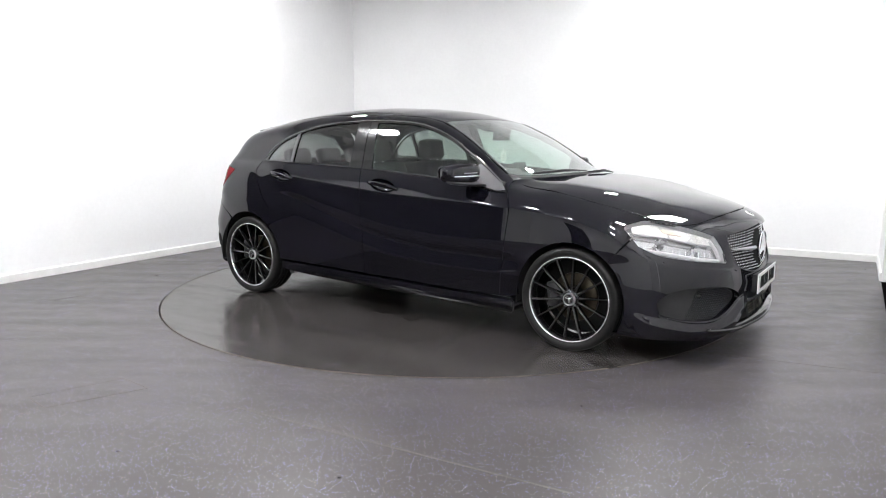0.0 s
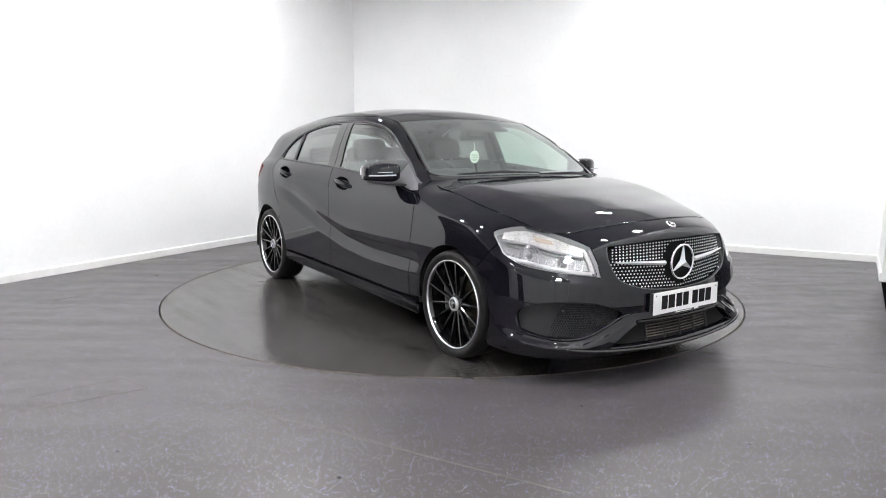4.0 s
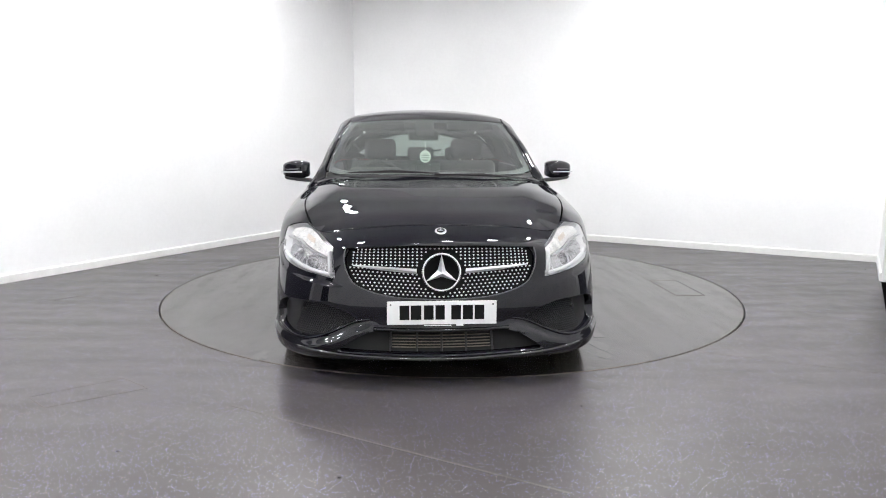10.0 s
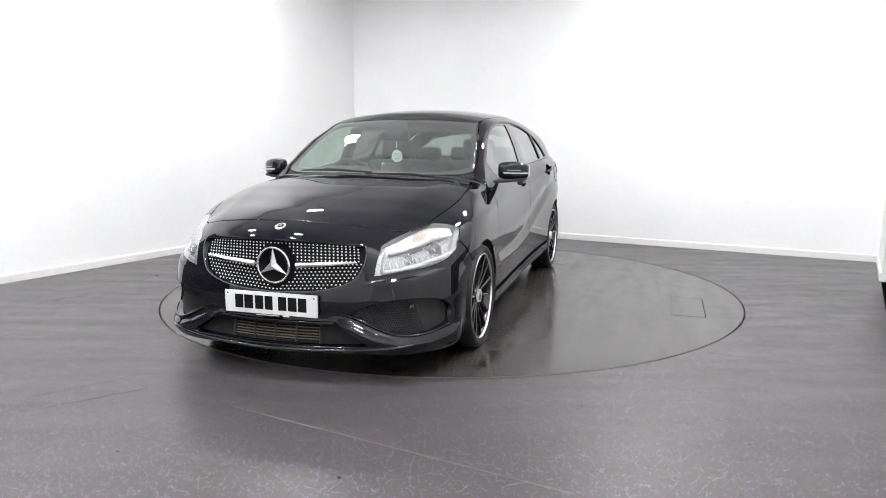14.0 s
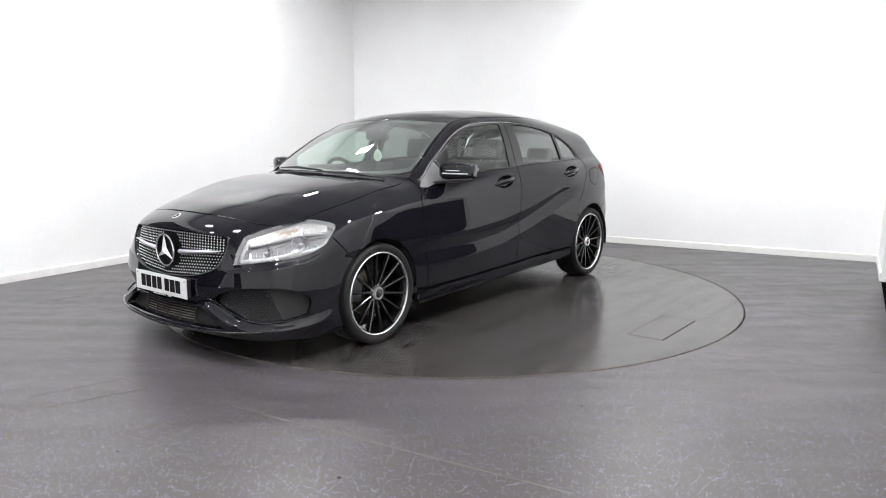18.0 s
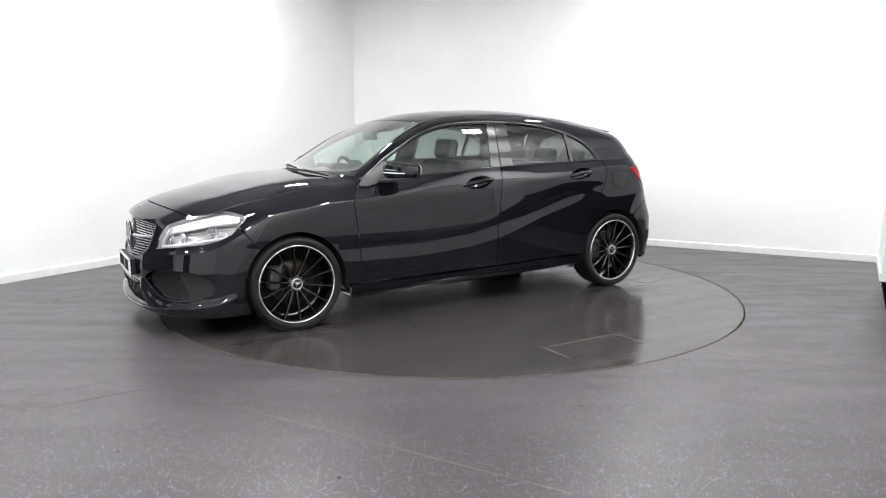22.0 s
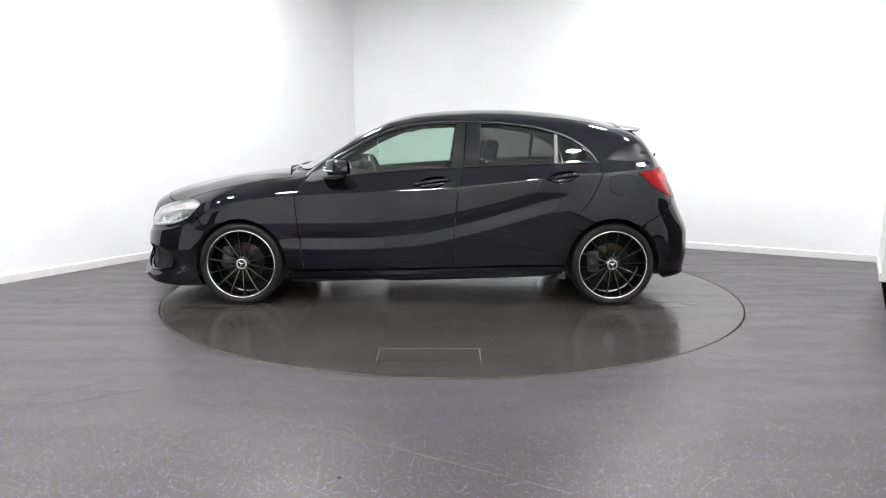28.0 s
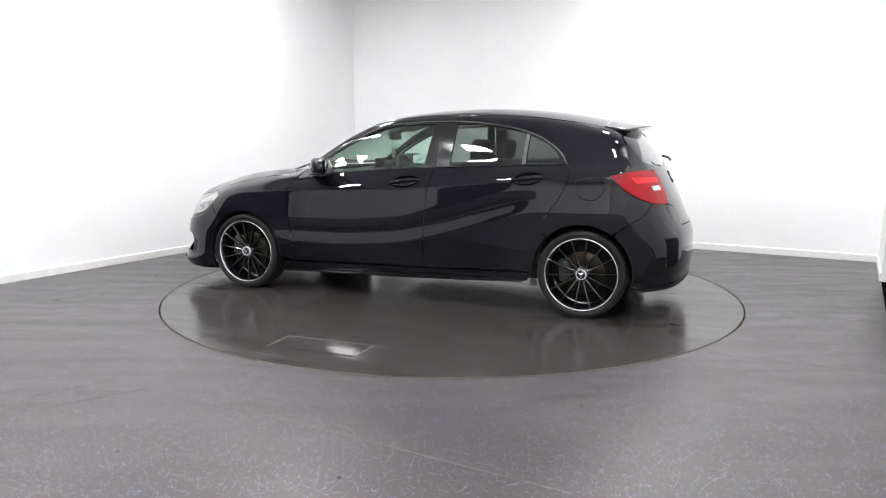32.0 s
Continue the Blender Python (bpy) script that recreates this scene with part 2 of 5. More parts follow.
def room():
    wall("wall_north", BACK_RIGHT, BACK_LEFT, "plain white painted studio wall")
    # unseen drive-in opening in the west wall; its dark shutter shapes the car's reflections
    gate_a, gate_b = BACK_LEFT + BACK_DIR * 5.35, BACK_LEFT + BACK_DIR * 10.0
    wall("wall_west", BACK_LEFT, gate_a, "plain white painted studio wall")
    wall("wall_west_lintel", gate_a, gate_b, "white wall over the unseen drive-in opening", low=2.6)
    wall("wall_west_end", gate_b, NEAR_LEFT, "plain white painted studio wall")
    # two unseen east shutters with a pier between them, added to shape reflections
    stops = [BACK_RIGHT + BACK_DIR * d for d in (1.1, 3.1, 3.3, 7.2)]
    wall("wall_east", stops[0], BACK_RIGHT, "plain white painted studio wall")
    wall("wall_east_lintel", stops[3], stops[0], "white wall over the unseen slatted panels", low=2.6)
    wall("wall_east_pier", stops[2], stops[1], "added narrow white pier between two unseen shutters", high=2.6)
    wall("wall_east_end", NEAR_RIGHT, stops[3], "plain white painted studio wall")
    # an unseen dark panel in the south wall behind the camera, added for reflections
    south_a, south_b = NEAR_LEFT + ALONG * 1.5, NEAR_LEFT + ALONG * 2.45
    wall("wall_south", south_b, NEAR_RIGHT, "plain white painted studio wall")
    wall("wall_south_end", NEAR_LEFT, south_a, "plain white painted studio wall")
    wall("wall_south_lintel", south_a, south_b, "white wall over the unseen dark panel", low=2.1)
    slab = [south_a + BACK_DIR * .04, south_b + BACK_DIR * .04, south_b + BACK_DIR * .085, south_a + BACK_DIR * .085]
    tagged(part("reflection_panel_1", prism(slab, .004, 2.096), UNSEEN_DARK), "unseen dark panel added to darken the car's reflections", "door", kind="structure")
    for a, b, label, low, high in ((gate_a, gate_b, "unseen dark roller shutter, sized to the car's dark reflections", 26, UNSEEN_DARK),
                                   (stops[1], stops[0], "unseen grey slats, lower ones darkened for the car's reflections", 9, UNSEEN_GREY),
                                   (stops[3], stops[2], "unseen pale grey slats added to brighten the car's reflections", 0, UNSEEN_GREY)):
        gate = thing("unseen_shutter", label, "shutter", "roller shutters")
        d = (b - a).normalized()
        out = Vector((d.y, -d.x))
        for i in range(26):
            part("slat", prism([a + out * .05, b + out * .05, b + out * .09, a + out * .09], i * 0.1 + 0.0005, i * 0.1 + 0.0995), UNSEEN_DARK if i < low else high, gate)
    # floor with a round hole for the turntable, and a pit below the gap
    n = 160
    ring = [(DISC + .012) * Vector((math.cos(2 * math.pi * i / n), math.sin(2 * math.pi * i / n))) for i in range(n)]
    corners = [NEAR_LEFT, NEAR_RIGHT, BACK_RIGHT, BACK_LEFT]
    flat = ring + [Vector(c) for c in corners]
    edges = [(i, (i + 1) % n) for i in range(n)] + [(n + i, n + (i + 1) % 4) for i in range(4)]
    pts, _, tris, _, _, _ = delaunay_2d_cdt(flat, edges, [], 0, 1e-6)
    tris = [f for f in tris if max(f) >= n]
    k = len(pts)
    verts = [(p.x, p.y, 0) for p in pts] + [(p.x, p.y, -.12) for p in pts]
    faces = [tuple(f) for f in tris] + [(j, k + j, k + i, i) for i, j in edges[:n]] + [(i, k + i, k + j, j) for i, j in edges[n:]]
    floor = tagged(part("floor", mesh_of("floor", verts, faces), VINYL), "dark grey speckled vinyl floor, scuffed and half glossy", "floor", kind="structure")
    tagged(part("turntable_pit", prism([p * 0.999 for p in ring], -.13, -.10), PIT), "dark pit under the turntable", "pit", kind="structure")
    # skirting boards
    for name, a, b in (("baseboard_north", BACK_RIGHT, BACK_LEFT), ("baseboard_west", BACK_LEFT, gate_a), ("baseboard_east", stops[0], BACK_RIGHT)):
        d = (b - a).normalized()
        inn = Vector((-d.y, d.x))
        a2, b2 = a + d * .016, b - d * .016
        prof = [(.0, .0), (.016, .0), (.016, .062), (.012, .070), (.0, .074)]
        verts = [(*(p + inn * s), h) for p in (a2, b2) for s, h in prof]
        k = len(prof)
        faces = [(i, i + 1, k + i + 1, k + i) for i in range(k - 1)] + [tuple(range(k)), tuple(range(k, 2 * k))[::-1]]
        tagged(part(name, mesh_of(name, verts, faces), SKIRTING), "white painted skirting board along the wall", "skirting", kind="structure")
    # ceiling
    tagged(part("ceiling", prism(corners, HEIGHT, HEIGHT + .15), CEILING), "flat white ceiling", "ceiling", kind="structure")
    rot = math.degrees(math.atan2(ALONG.y, ALONG.x))
    # ceiling lights; those at depths 1.25, 2.6 and 8.6 are added to brighten walls
    first = None
    for along, depths in ((4.4, (1.25,)), (1.1, (2.6, 5.4, 7.6)), (2.8, (6.1, 8.6)), (5.75, (2.75, 4.7, 6.6, 8.6))):
        for depth in depths:
            p = BACK_LEFT + ALONG * along + BACK_DIR * depth
            m = pose(p.x, p.y, HEIGHT, 0, 0, rot)
            if first is None:
                first = thing("ceiling_and_fill_light", "small square white ceiling light, switched on; some added to brighten walls", "ceiling light", "ceiling lights")
                bm = bmesh.new()
                for x, y, sx, sy in ((0, .130, .280, .02), (0, -.130, .280, .02), (.130, 0, .02, .24), (-.130, 0, .02, .24)):
                    block((sx, sy, .03), (x, y, -.014), .003, bm=bm)
                part("frame", bm, ALU, first)
                part("diffuser", block((.239, .239, .020), (0, 0, -.010), .004), PANEL, first)
                first.matrix_basis = m
            else:
                copy_thing(first, m)
    # weld seams of the vinyl
    for a, b in (((-1.00, -2.62), (0.42, -3.40)), ((1.43, -1.76), (2.35, -2.15))):
        a, b = Vector(a), Vector(b)
        side = Vector((-(b - a).y, (b - a).x)).normalized() * .004
        part("seam", prism([a - side, b - side, b + side, a + side], -.002, .0012), SEAM, floor)
    # flush covers in the floor
    for dark, corners_ in ((True, ((-2.98, -.56), (-2.86, -.42), (-2.38, -.53), (-2.5, -.67))), (False, ((-1.99, -2.53), (-1.84, -2.66), (-1.48, -2.40), (-1.66, -2.26)))):
        c = [Vector(p) for p in corners_]
        for i in range(4):
            a, b = c[i], c[(i + 1) % 4]
            side = Vector((-(b - a).y, (b - a).x)).normalized() * (.004 if dark and i == 0 else .0016)
            part("cover_joint", prism([a - side, b - side, b + side, a + side], -.002, .0011), PIT if dark and i == 0 else STEEL, floor)
    # loose specks of dirt
    rng = random.Random(5)
    verts, faces = [], []
    for x, y in ((3.87, .83), (3.6, .9), (3.78, .05), (3.45, .33), (4.13, 1.2), (-.4, -3.3), (1.2, -3.0), (2.2, -2.6), (-1.3, -3.1), (.6, -2.6), (2.9, -1.2), (-2.6, .4), (1.7, -3.1)):
        r, k = rng.uniform(.006, .013), len(verts)
        verts += [(x + r * rng.uniform(.6, 1.3) * math.cos(a), y + r * rng.uniform(.6, 1.3) * math.sin(a), .001) for a in (0, 1.2, 2.5, 3.7, 5.0)] + [(x, y, .005)]
        faces += [(k + i, k + (i + 1) % 5, k + 5) for i in range(5)]
    tagged(part("floor_dirt", mesh_of("dirt", verts, faces), PIT), "small dark crumbs of dirt scattered on the floor", "dirt", kind="stuff")
    return floor


def turntable():
    table = thing("turntable", "round dark vinyl turntable let into the floor", "turntable")
    n = 160
    rim = [(DISC * math.cos(2 * math.pi * i / n), DISC * math.sin(2 * math.pi * i / n)) for i in range(n)]
    part("plate", prism(rim, -.06, .0), WORN_VINYL, table)
    # the service hatch
    hatch = part("hatch_cover", block((.572, .219, .006), (.14, 1.84, -.0018), .001), WORN_VINYL, table, "flush rectangular hatch cover")
    for x, y, sx, sy in ((.14, 1.952, .58, .005), (.14, 1.728, .58, .003), (-.148, 1.84, .004, .225), (.428, 1.84, .003, .225)):
        part("hatch_joint", block((sx, sy, .0012), (x, y, .0012)), PIT if y > 1.9 else STEEL, table, "dark open joint")
    part("edge_strip", revolve([(DISC - .0025, .0006), (DISC + .0005, .0006), (DISC + .0005, -.06)], n, "z", False), STEEL, table, "worn metal edge strip")
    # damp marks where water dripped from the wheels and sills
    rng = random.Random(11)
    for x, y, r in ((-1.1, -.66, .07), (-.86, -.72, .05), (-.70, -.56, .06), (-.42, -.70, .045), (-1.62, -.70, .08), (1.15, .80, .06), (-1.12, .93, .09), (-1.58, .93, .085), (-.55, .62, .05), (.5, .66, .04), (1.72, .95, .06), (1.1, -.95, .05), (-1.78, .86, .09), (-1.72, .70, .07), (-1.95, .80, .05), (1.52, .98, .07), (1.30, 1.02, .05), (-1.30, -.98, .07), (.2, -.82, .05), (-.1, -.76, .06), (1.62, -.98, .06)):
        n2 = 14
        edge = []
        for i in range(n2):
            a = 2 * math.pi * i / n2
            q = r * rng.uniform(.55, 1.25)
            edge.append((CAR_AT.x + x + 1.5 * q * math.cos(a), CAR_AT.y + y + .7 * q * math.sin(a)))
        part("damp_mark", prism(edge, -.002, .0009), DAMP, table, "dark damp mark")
    return table


floor = room()
table = turntable()
# ---- the car's skin: one smooth surface, x forward from the middle of the wheelbase, y to its left, z up ----
XS = np.arange(-2.3, 2.5001, 0.01)
ZS = np.arange(-0.1, 1.6001, 0.005)
YS = np.arange(0.0, 1.1001, 0.01)


def blur(a, sigma, axis):
    n = int(3 * sigma) + 1
    k = np.exp(-0.5 * (np.arange(-n, n + 1) / sigma) ** 2)
    k /= k.sum()
    a = np.moveaxis(a, axis, -1)
    p = np.concatenate([2 * a[..., :1] - a[..., n:0:-1], a, 2 * a[..., -1:] - a[..., -2:-n - 2:-1]], -1)
    out = sum(k[i] * p[..., i:i + a.shape[-1]] for i in range(2 * n + 1))
    return np.moveaxis(out, -1, axis)


def curve(points, at, sigma=0.06):
    """A smooth curve through (place, value) pairs, read at the places given."""
    s = np.linspace(-3, 3, 1201)
    xs, vs = zip(*sorted(points))
    v = np.interp(s, xs, vs)
    v = np.where(s < xs[0], vs[0] + (s - xs[0]) * (vs[1] - vs[0]) / (xs[1] - xs[0]), v)
    v = np.where(s > xs[-1], vs[-1] + (s - xs[-1]) * (vs[-1] - vs[-2]) / (xs[-1] - xs[-2]), v)
    return np.interp(at, s, blur(v, sigma / 0.005, 0))


def smooth01(t):
    t = np.clip(t, 0, 1)
    return t * t * (3 - 2 * t)


def side_table():
    plan = curve([(-2.25, .70), (-2.0, .79), (-1.8, .838), (-1.6, .876), (-1.35, .897), (-1.1, .892), (-.8, .875), (-.5, .861), (-.2, .855), (.1, .855), (.5, .862),
                  (.95, .872), (1.35, .884), (1.6, .874), (1.8, .85), (2.0, .80), (2.2, .72), (2.4, .6)], XS, .08)
    shoulder = curve([(-2.2, .985), (-1.4, .965), (-1.13, .95), (-.78, .92), (-.46, .885), (-.18, .85), (.04, .832), (.6, .82), (.9, .81), (1.3, .78), (1.8, .74), (2.3, .68)], XS, .08)
    belt = curve([(-2.3, 1.06), (-1.25, 1.035), (-.58, 1.01), (-.16, 1.0), (.22, .97), (.55, .94), (.85, .895), (1.2, .87), (2.3, .76)], XS)
    ridge = curve([(-2.3, .74), (-.95, .715), (-.58, .60), (-.39, .54), (-.18, .49), (.02, .445), (.22, .428), (.42, .41), (.9, .41), (2.3, .41)], XS)
    door = smooth01((XS + 1.15) / .35) * smooth01((1.15 - XS) / .3)
    out = np.zeros((len(XS), len(ZS)))
    for i, x in enumerate(XS):
        r, s, b, d = ridge[i], shoulder[i], belt[i], door[i]
        hollow = r + .085
        mid = min(hollow + .10, s - .07)
        edge = .001 - .072 * (s - mid)
        n, tuck, q = smooth01((x - 1.5) / .3), smooth01((-1.45 - x) / .25), smooth01((-.9 - x) / .4)
        knots = [(-.1, -.10), (.10, -.045 - .01 * d + .035 * n - .045 * tuck), (.25, -.022 + .03 * n - .032 * tuck), (r, .002 * d), (hollow, -.0135 * d - .010 * n - .010 * q), (mid - .05, -.002 - .014 * n - .013 * q), (mid, .001 - .018 * n - .020 * q), (mid + .02, .0002 - .020 * n - .023 * q),
                 (s, edge - .034 * n - .030 * q), (s + .35 * (b - s), edge + .27 * (-.075 - edge) - .025 * q), (s + .7 * (b - s), edge + .63 * (-.075 - edge) - .020 * q), (b, -.075 - .016 * q), (b + .05, -.098 - .014 * q)]
        low, high = knots[-1], (1.34, -.228 - .03 * smooth01((-x - .5) / .8))
        knots += [(low[0] + (high[0] - low[0]) * u, low[1] + (high[1] - low[1]) * u + .042 * u * (1 - u)) for u in (.2, .4, .6, .8, 1.0)]
        knots += [(1.44, -.31), (1.6, -.43)]
        lean = .036 * smooth01((x - .0) / .45) * np.clip((ZS - b) / .13, 0, 1)
        out[i] = plan[i] - lean + np.interp(ZS, [k[0] for k in knots], [k[1] for k in knots])
    out = blur(blur(out, 1.5, 1), 2.0, 0)
    return out


def top_table():
    mid = curve([(-2.3, 1.10), (-1.60, 1.300), (-1.43, 1.338), (-1.22, 1.379), (-1.0, 1.409), (-.8, 1.426), (-.6, 1.436), (-.4, 1.437), (-.1, 1.422),
                 (.10, 1.400), (.30, 1.350), (.55, 1.243), (.80, 1.112), (.98, 1.004), (1.04, .977), (1.12, .966), (1.23, .956), (1.47, .927), (1.71, .888), (1.95, .834), (2.10, .780), (2.20, .725), (2.3, .64)], XS, .035)
    Y = YS[None, :]
    X = XS[:, None]
    nose = smooth01((X + .36 * Y ** 2 - .95) / .15)
    wrap = smooth01((X - .45) / .35)
    C = .68 - np.log1p(np.exp((.68 - Y) / .03)) * .03
    C = np.clip(C, 0, None)
    crown = curve([(-2.3, .068), (-1.3, .067), (-.6, .061), (0, .055), (.3, .043), (.45, .049), (.6, .054), (.85, .064), (1.2, .07)], XS, .08)
    cabin = crown[:, None] * (C / .6) ** 2.2 * (1 - wrap)
    ridge = .605 - .13 * (X - 1.0)
    bonnet = .011 * (Y / .5) ** 2 + .20 * .012 * np.log1p(np.exp(np.clip((Y - ridge) / .012, -30, 30)))
    drop = cabin * (1 - nose) + bonnet * nose
    shift = .58 * Y ** 2 * smooth01((X - 1.35) / .5) + .36 * C ** 2 * wrap * (1 - smooth01((X - 1.0) / .2))
    return blur(np.interp(XS[:, None] + shift, XS, mid) - drop, 1.5, 1)


def end_tables():
    front = curve([(-.1, 1.9), (.04, 2.06), (.10, 2.17), (.15, 2.235), (.20, 2.245), (.28, 2.225), (.34, 2.215), (.40, 2.222), (.45, 2.215), (.58, 2.190), (.68, 2.186), (.74, 2.183), (.9, 2.165), (1.6, 1.9)], ZS, .018)
    rear = curve([(-.1, -1.80), (.12, -1.93), (.18, -1.99), (.24, -2.015), (.36, -2.035), (.54, -2.03), (.60, -2.0), (.66, -1.97), (.76, -1.93), (.95, -1.84), (1.04, -1.785), (1.25, -1.635), (1.6, -1.40)], ZS, .02)
    Y = YS[:, None]
    f = front[None, :] - .26 * Y ** 2 - .42 * Y ** 6
    r = rear[None, :] + .16 * Y ** 2 + .30 * Y ** 6
    return f, r


W_T, TOP_T = side_table(), top_table()
F_T, R_T = end_tables()


def read(table, a0, da, a, b0, db, b):
    i, j = (a - a0) / da, (b - b0) / db
    i, j = np.clip(i, 0, table.shape[0] - 1.001), np.clip(j, 0, table.shape[1] - 1.001)
    k, l = i.astype(int), j.astype(int)
    i, j = i - k, j - l
    return (table[k, l] * (1 - i) + table[k + 1, l] * i) * (1 - j) + (table[k, l + 1] * (1 - i) + table[k + 1, l + 1] * i) * j


def smax(a, b, k):
    h = np.clip(k - np.abs(a - b), 0, None) / k
    return np.maximum(a, b) + h ** 3 * k / 6


def skin(p):
    """Below zero inside the car's body, above zero outside."""
    x, y, z = p[..., 0], np.abs(p[..., 1]), p[..., 2]
    side = y - read(W_T, -2.3, .01, x, -.1, .005, z)
    top = z - read(TOP_T, -2.3, .01, x, 0, .01, y)
    front = x - read(F_T, 0, .01, y, -.1, .005, z)
    rear = read(R_T, 0, .01, y, -.1, .005, z) - x
    k = .10 - .045 * smooth01((x - .3) / .3) * smooth01((1.25 - x) / .25) + .11 * smooth01((x - 1.0) / .5)
    d = smax(side, top, k)
    d = smax(d, front, .16 - .09 * smooth01((z - .62) / .1) * smooth01((.55 - y) / .15))
    d = smax(d, rear, .14 - .08 * smooth01((z - .72) / .08) * smooth01((1.10 - z) / .08))
    # a crisp ledge under each headlight
    around = np.degrees(np.arctan2(y, np.maximum(x - 1.25, .01)))
    under = np.interp(around, [20, 30.6, 36, 43, 53, 59.5, 64, 68], [.500, .516, .527, .540, .566, .609, .66, .70]) - z
    d = d - .010 * smooth01((around - 24) / 8) * smooth01((62 - around) / 8) * smooth01((x - 1.3) / .1) * smooth01(under / .016) * np.exp(-np.clip(under, 0, None) / .09)
    # the broad blade that sweeps under each side intake and up beside the lower opening
    below = np.interp(around, [16, 20, 24, 30, 36, 45, 53, 57, 62], [.350, .345, .322, .270, .238, .234, .252, .268, .30]) - z
    d = d - .020 * smooth01((around - 17) / 6) * smooth01((62 - around) / 7) * smooth01((x - 1.3) / .1) * smooth01(below / .040) * np.exp(-np.clip(below - .04, 0, None) / .12)
    return smax(d, .13 + .05 * smooth01((1.6 - x) / .3) * smooth01((x + 1.7) / .3) - z, .06)


def skin_normal(p, h=.008):
    g = np.stack([skin(p + h * np.eye(3)[i]) - skin(p - h * np.eye(3)[i]) for i in range(3)], -1)
    return g / np.linalg.norm(g, axis=-1, keepdims=True)


FRONT_AXIS, REAR_AXIS = 1.25, -1.25


def on_skin(kind, uv):
    """Points of the skin from two coordinates: side (x, z), top (x, y), front and rear (degrees round an upright axis, z)."""
    uv = np.asarray(uv, float)
    u, v = uv[:, 0], uv[:, 1]
    n = len(u)
    if kind == "side":
        o, d = np.stack([u, np.zeros(n), v], 1), np.tile([0., 1, 0], (n, 1))
    elif kind == "top":
        o, d = np.stack([u, v, np.full(n, .55)], 1), np.tile([0., 0, 1], (n, 1))
    else:
        a = np.radians(u)
        c = FRONT_AXIS if kind == "front" else REAR_AXIS
        s = 1 if kind == "front" else -1
        o, d = np.stack([np.full(n, c), np.zeros(n), v], 1), np.stack([s * np.cos(a), np.sin(a), np.zeros(n)], 1)
    lo, hi = np.zeros(n), np.full(n, 1.3)
    for _ in range(26):
        m = (lo + hi) / 2
        inside = skin(o + m[:, None] * d) < 0
        lo, hi = np.where(inside, m, lo), np.where(inside, hi, m)
    return o + lo[:, None] * d
# ---- panels cut from the skin ----
SCALE = {"side": (1, 1), "top": (1, 1), "front": (.0155, 1), "rear": (.0140, 1)}


def to_map(kind, P):
    P = np.asarray(P, float)
    x, y, z = P[:, 0], P[:, 1], P[:, 2]
    if kind == "side":
        return np.stack([x, z], 1)
    if kind == "top":
        return np.stack([x, y], 1)
    c, s = (FRONT_AXIS, 1) if kind == "front" else (REAR_AXIS, -1)
    return np.stack([np.degrees(np.arctan2(y, s * (x - c))), z], 1)


def line(points, step=.02, scale=(1, 1)):
    """Points along a rounded line through those given (Catmull-Rom)."""
    P = np.asarray(points, float)
    if len(P) == 2:
        k = max(2, int(np.hypot(*((P[1] - P[0]) * scale)) / step))
        return P[0] + (P[1] - P[0]) * np.linspace(0, 1, k + 1)[:, None]
    Q = np.vstack([2 * P[0] - P[1], P, 2 * P[-1] - P[-2]])
    out = [P[:1]]
    for i in range(1, len(Q) - 2):
        a, b, c, d = Q[i - 1:i + 3]
        k = max(2, int(np.hypot(*((c - b) * scale)) / step))
        t = np.linspace(0, 1, k + 1)[1:, None]
        out.append(.5 * (2 * b + (c - a) * t + (2 * a - 5 * b + 4 * c - d) * t ** 2 + (3 * b - a - 3 * c + d) * t ** 3))
    return np.vstack(out)


def outline(kind, *runs, step=.02):
    """A closed outline from runs of points that meet in corners."""
    out = []
    for i, r in enumerate(runs):
        s = line(r, step, SCALE[kind])
        out.append(s)
        nxt = np.asarray(runs[(i + 1) % len(runs)][0], float)
        if np.hypot(*((nxt - s[-1]) * SCALE[kind])) > 1e-6:
            out.append(line([s[-1], nxt], step, SCALE[kind])[1:-1])
    P = np.vstack(out)
    keep = np.hypot(*((P - np.roll(P, 1, 0)) * SCALE[kind]).T) > .003
    return P[keep]


def within(poly, P):
    x, y = P[:, 0], P[:, 1]
    inside = np.zeros(len(P), bool)
    for (x0, y0), (x1, y1) in zip(poly, np.roll(poly, -1, 0)):
        if y0 != y1:
            inside ^= ((y0 > y) != (y1 > y)) & (x < (x1 - x0) * (y - y0) / (y1 - y0) + x0)
    return inside


def area(P):
    x, y = P[:, 0], P[:, 1]
    return .5 * np.sum(x * np.roll(y, -1) - y * np.roll(x, -1))


def shrink(P, d):
    """Moves a closed metric outline inwards by d."""
    if area(P) < 0:
        P = P[::-1]
    t = np.roll(P, -1, 0) - np.roll(P, 1, 0)
    t /= np.linalg.norm(t, axis=1, keepdims=True) + 1e-12
    return P + d * np.stack([-t[:, 1], t[:, 0]], 1)


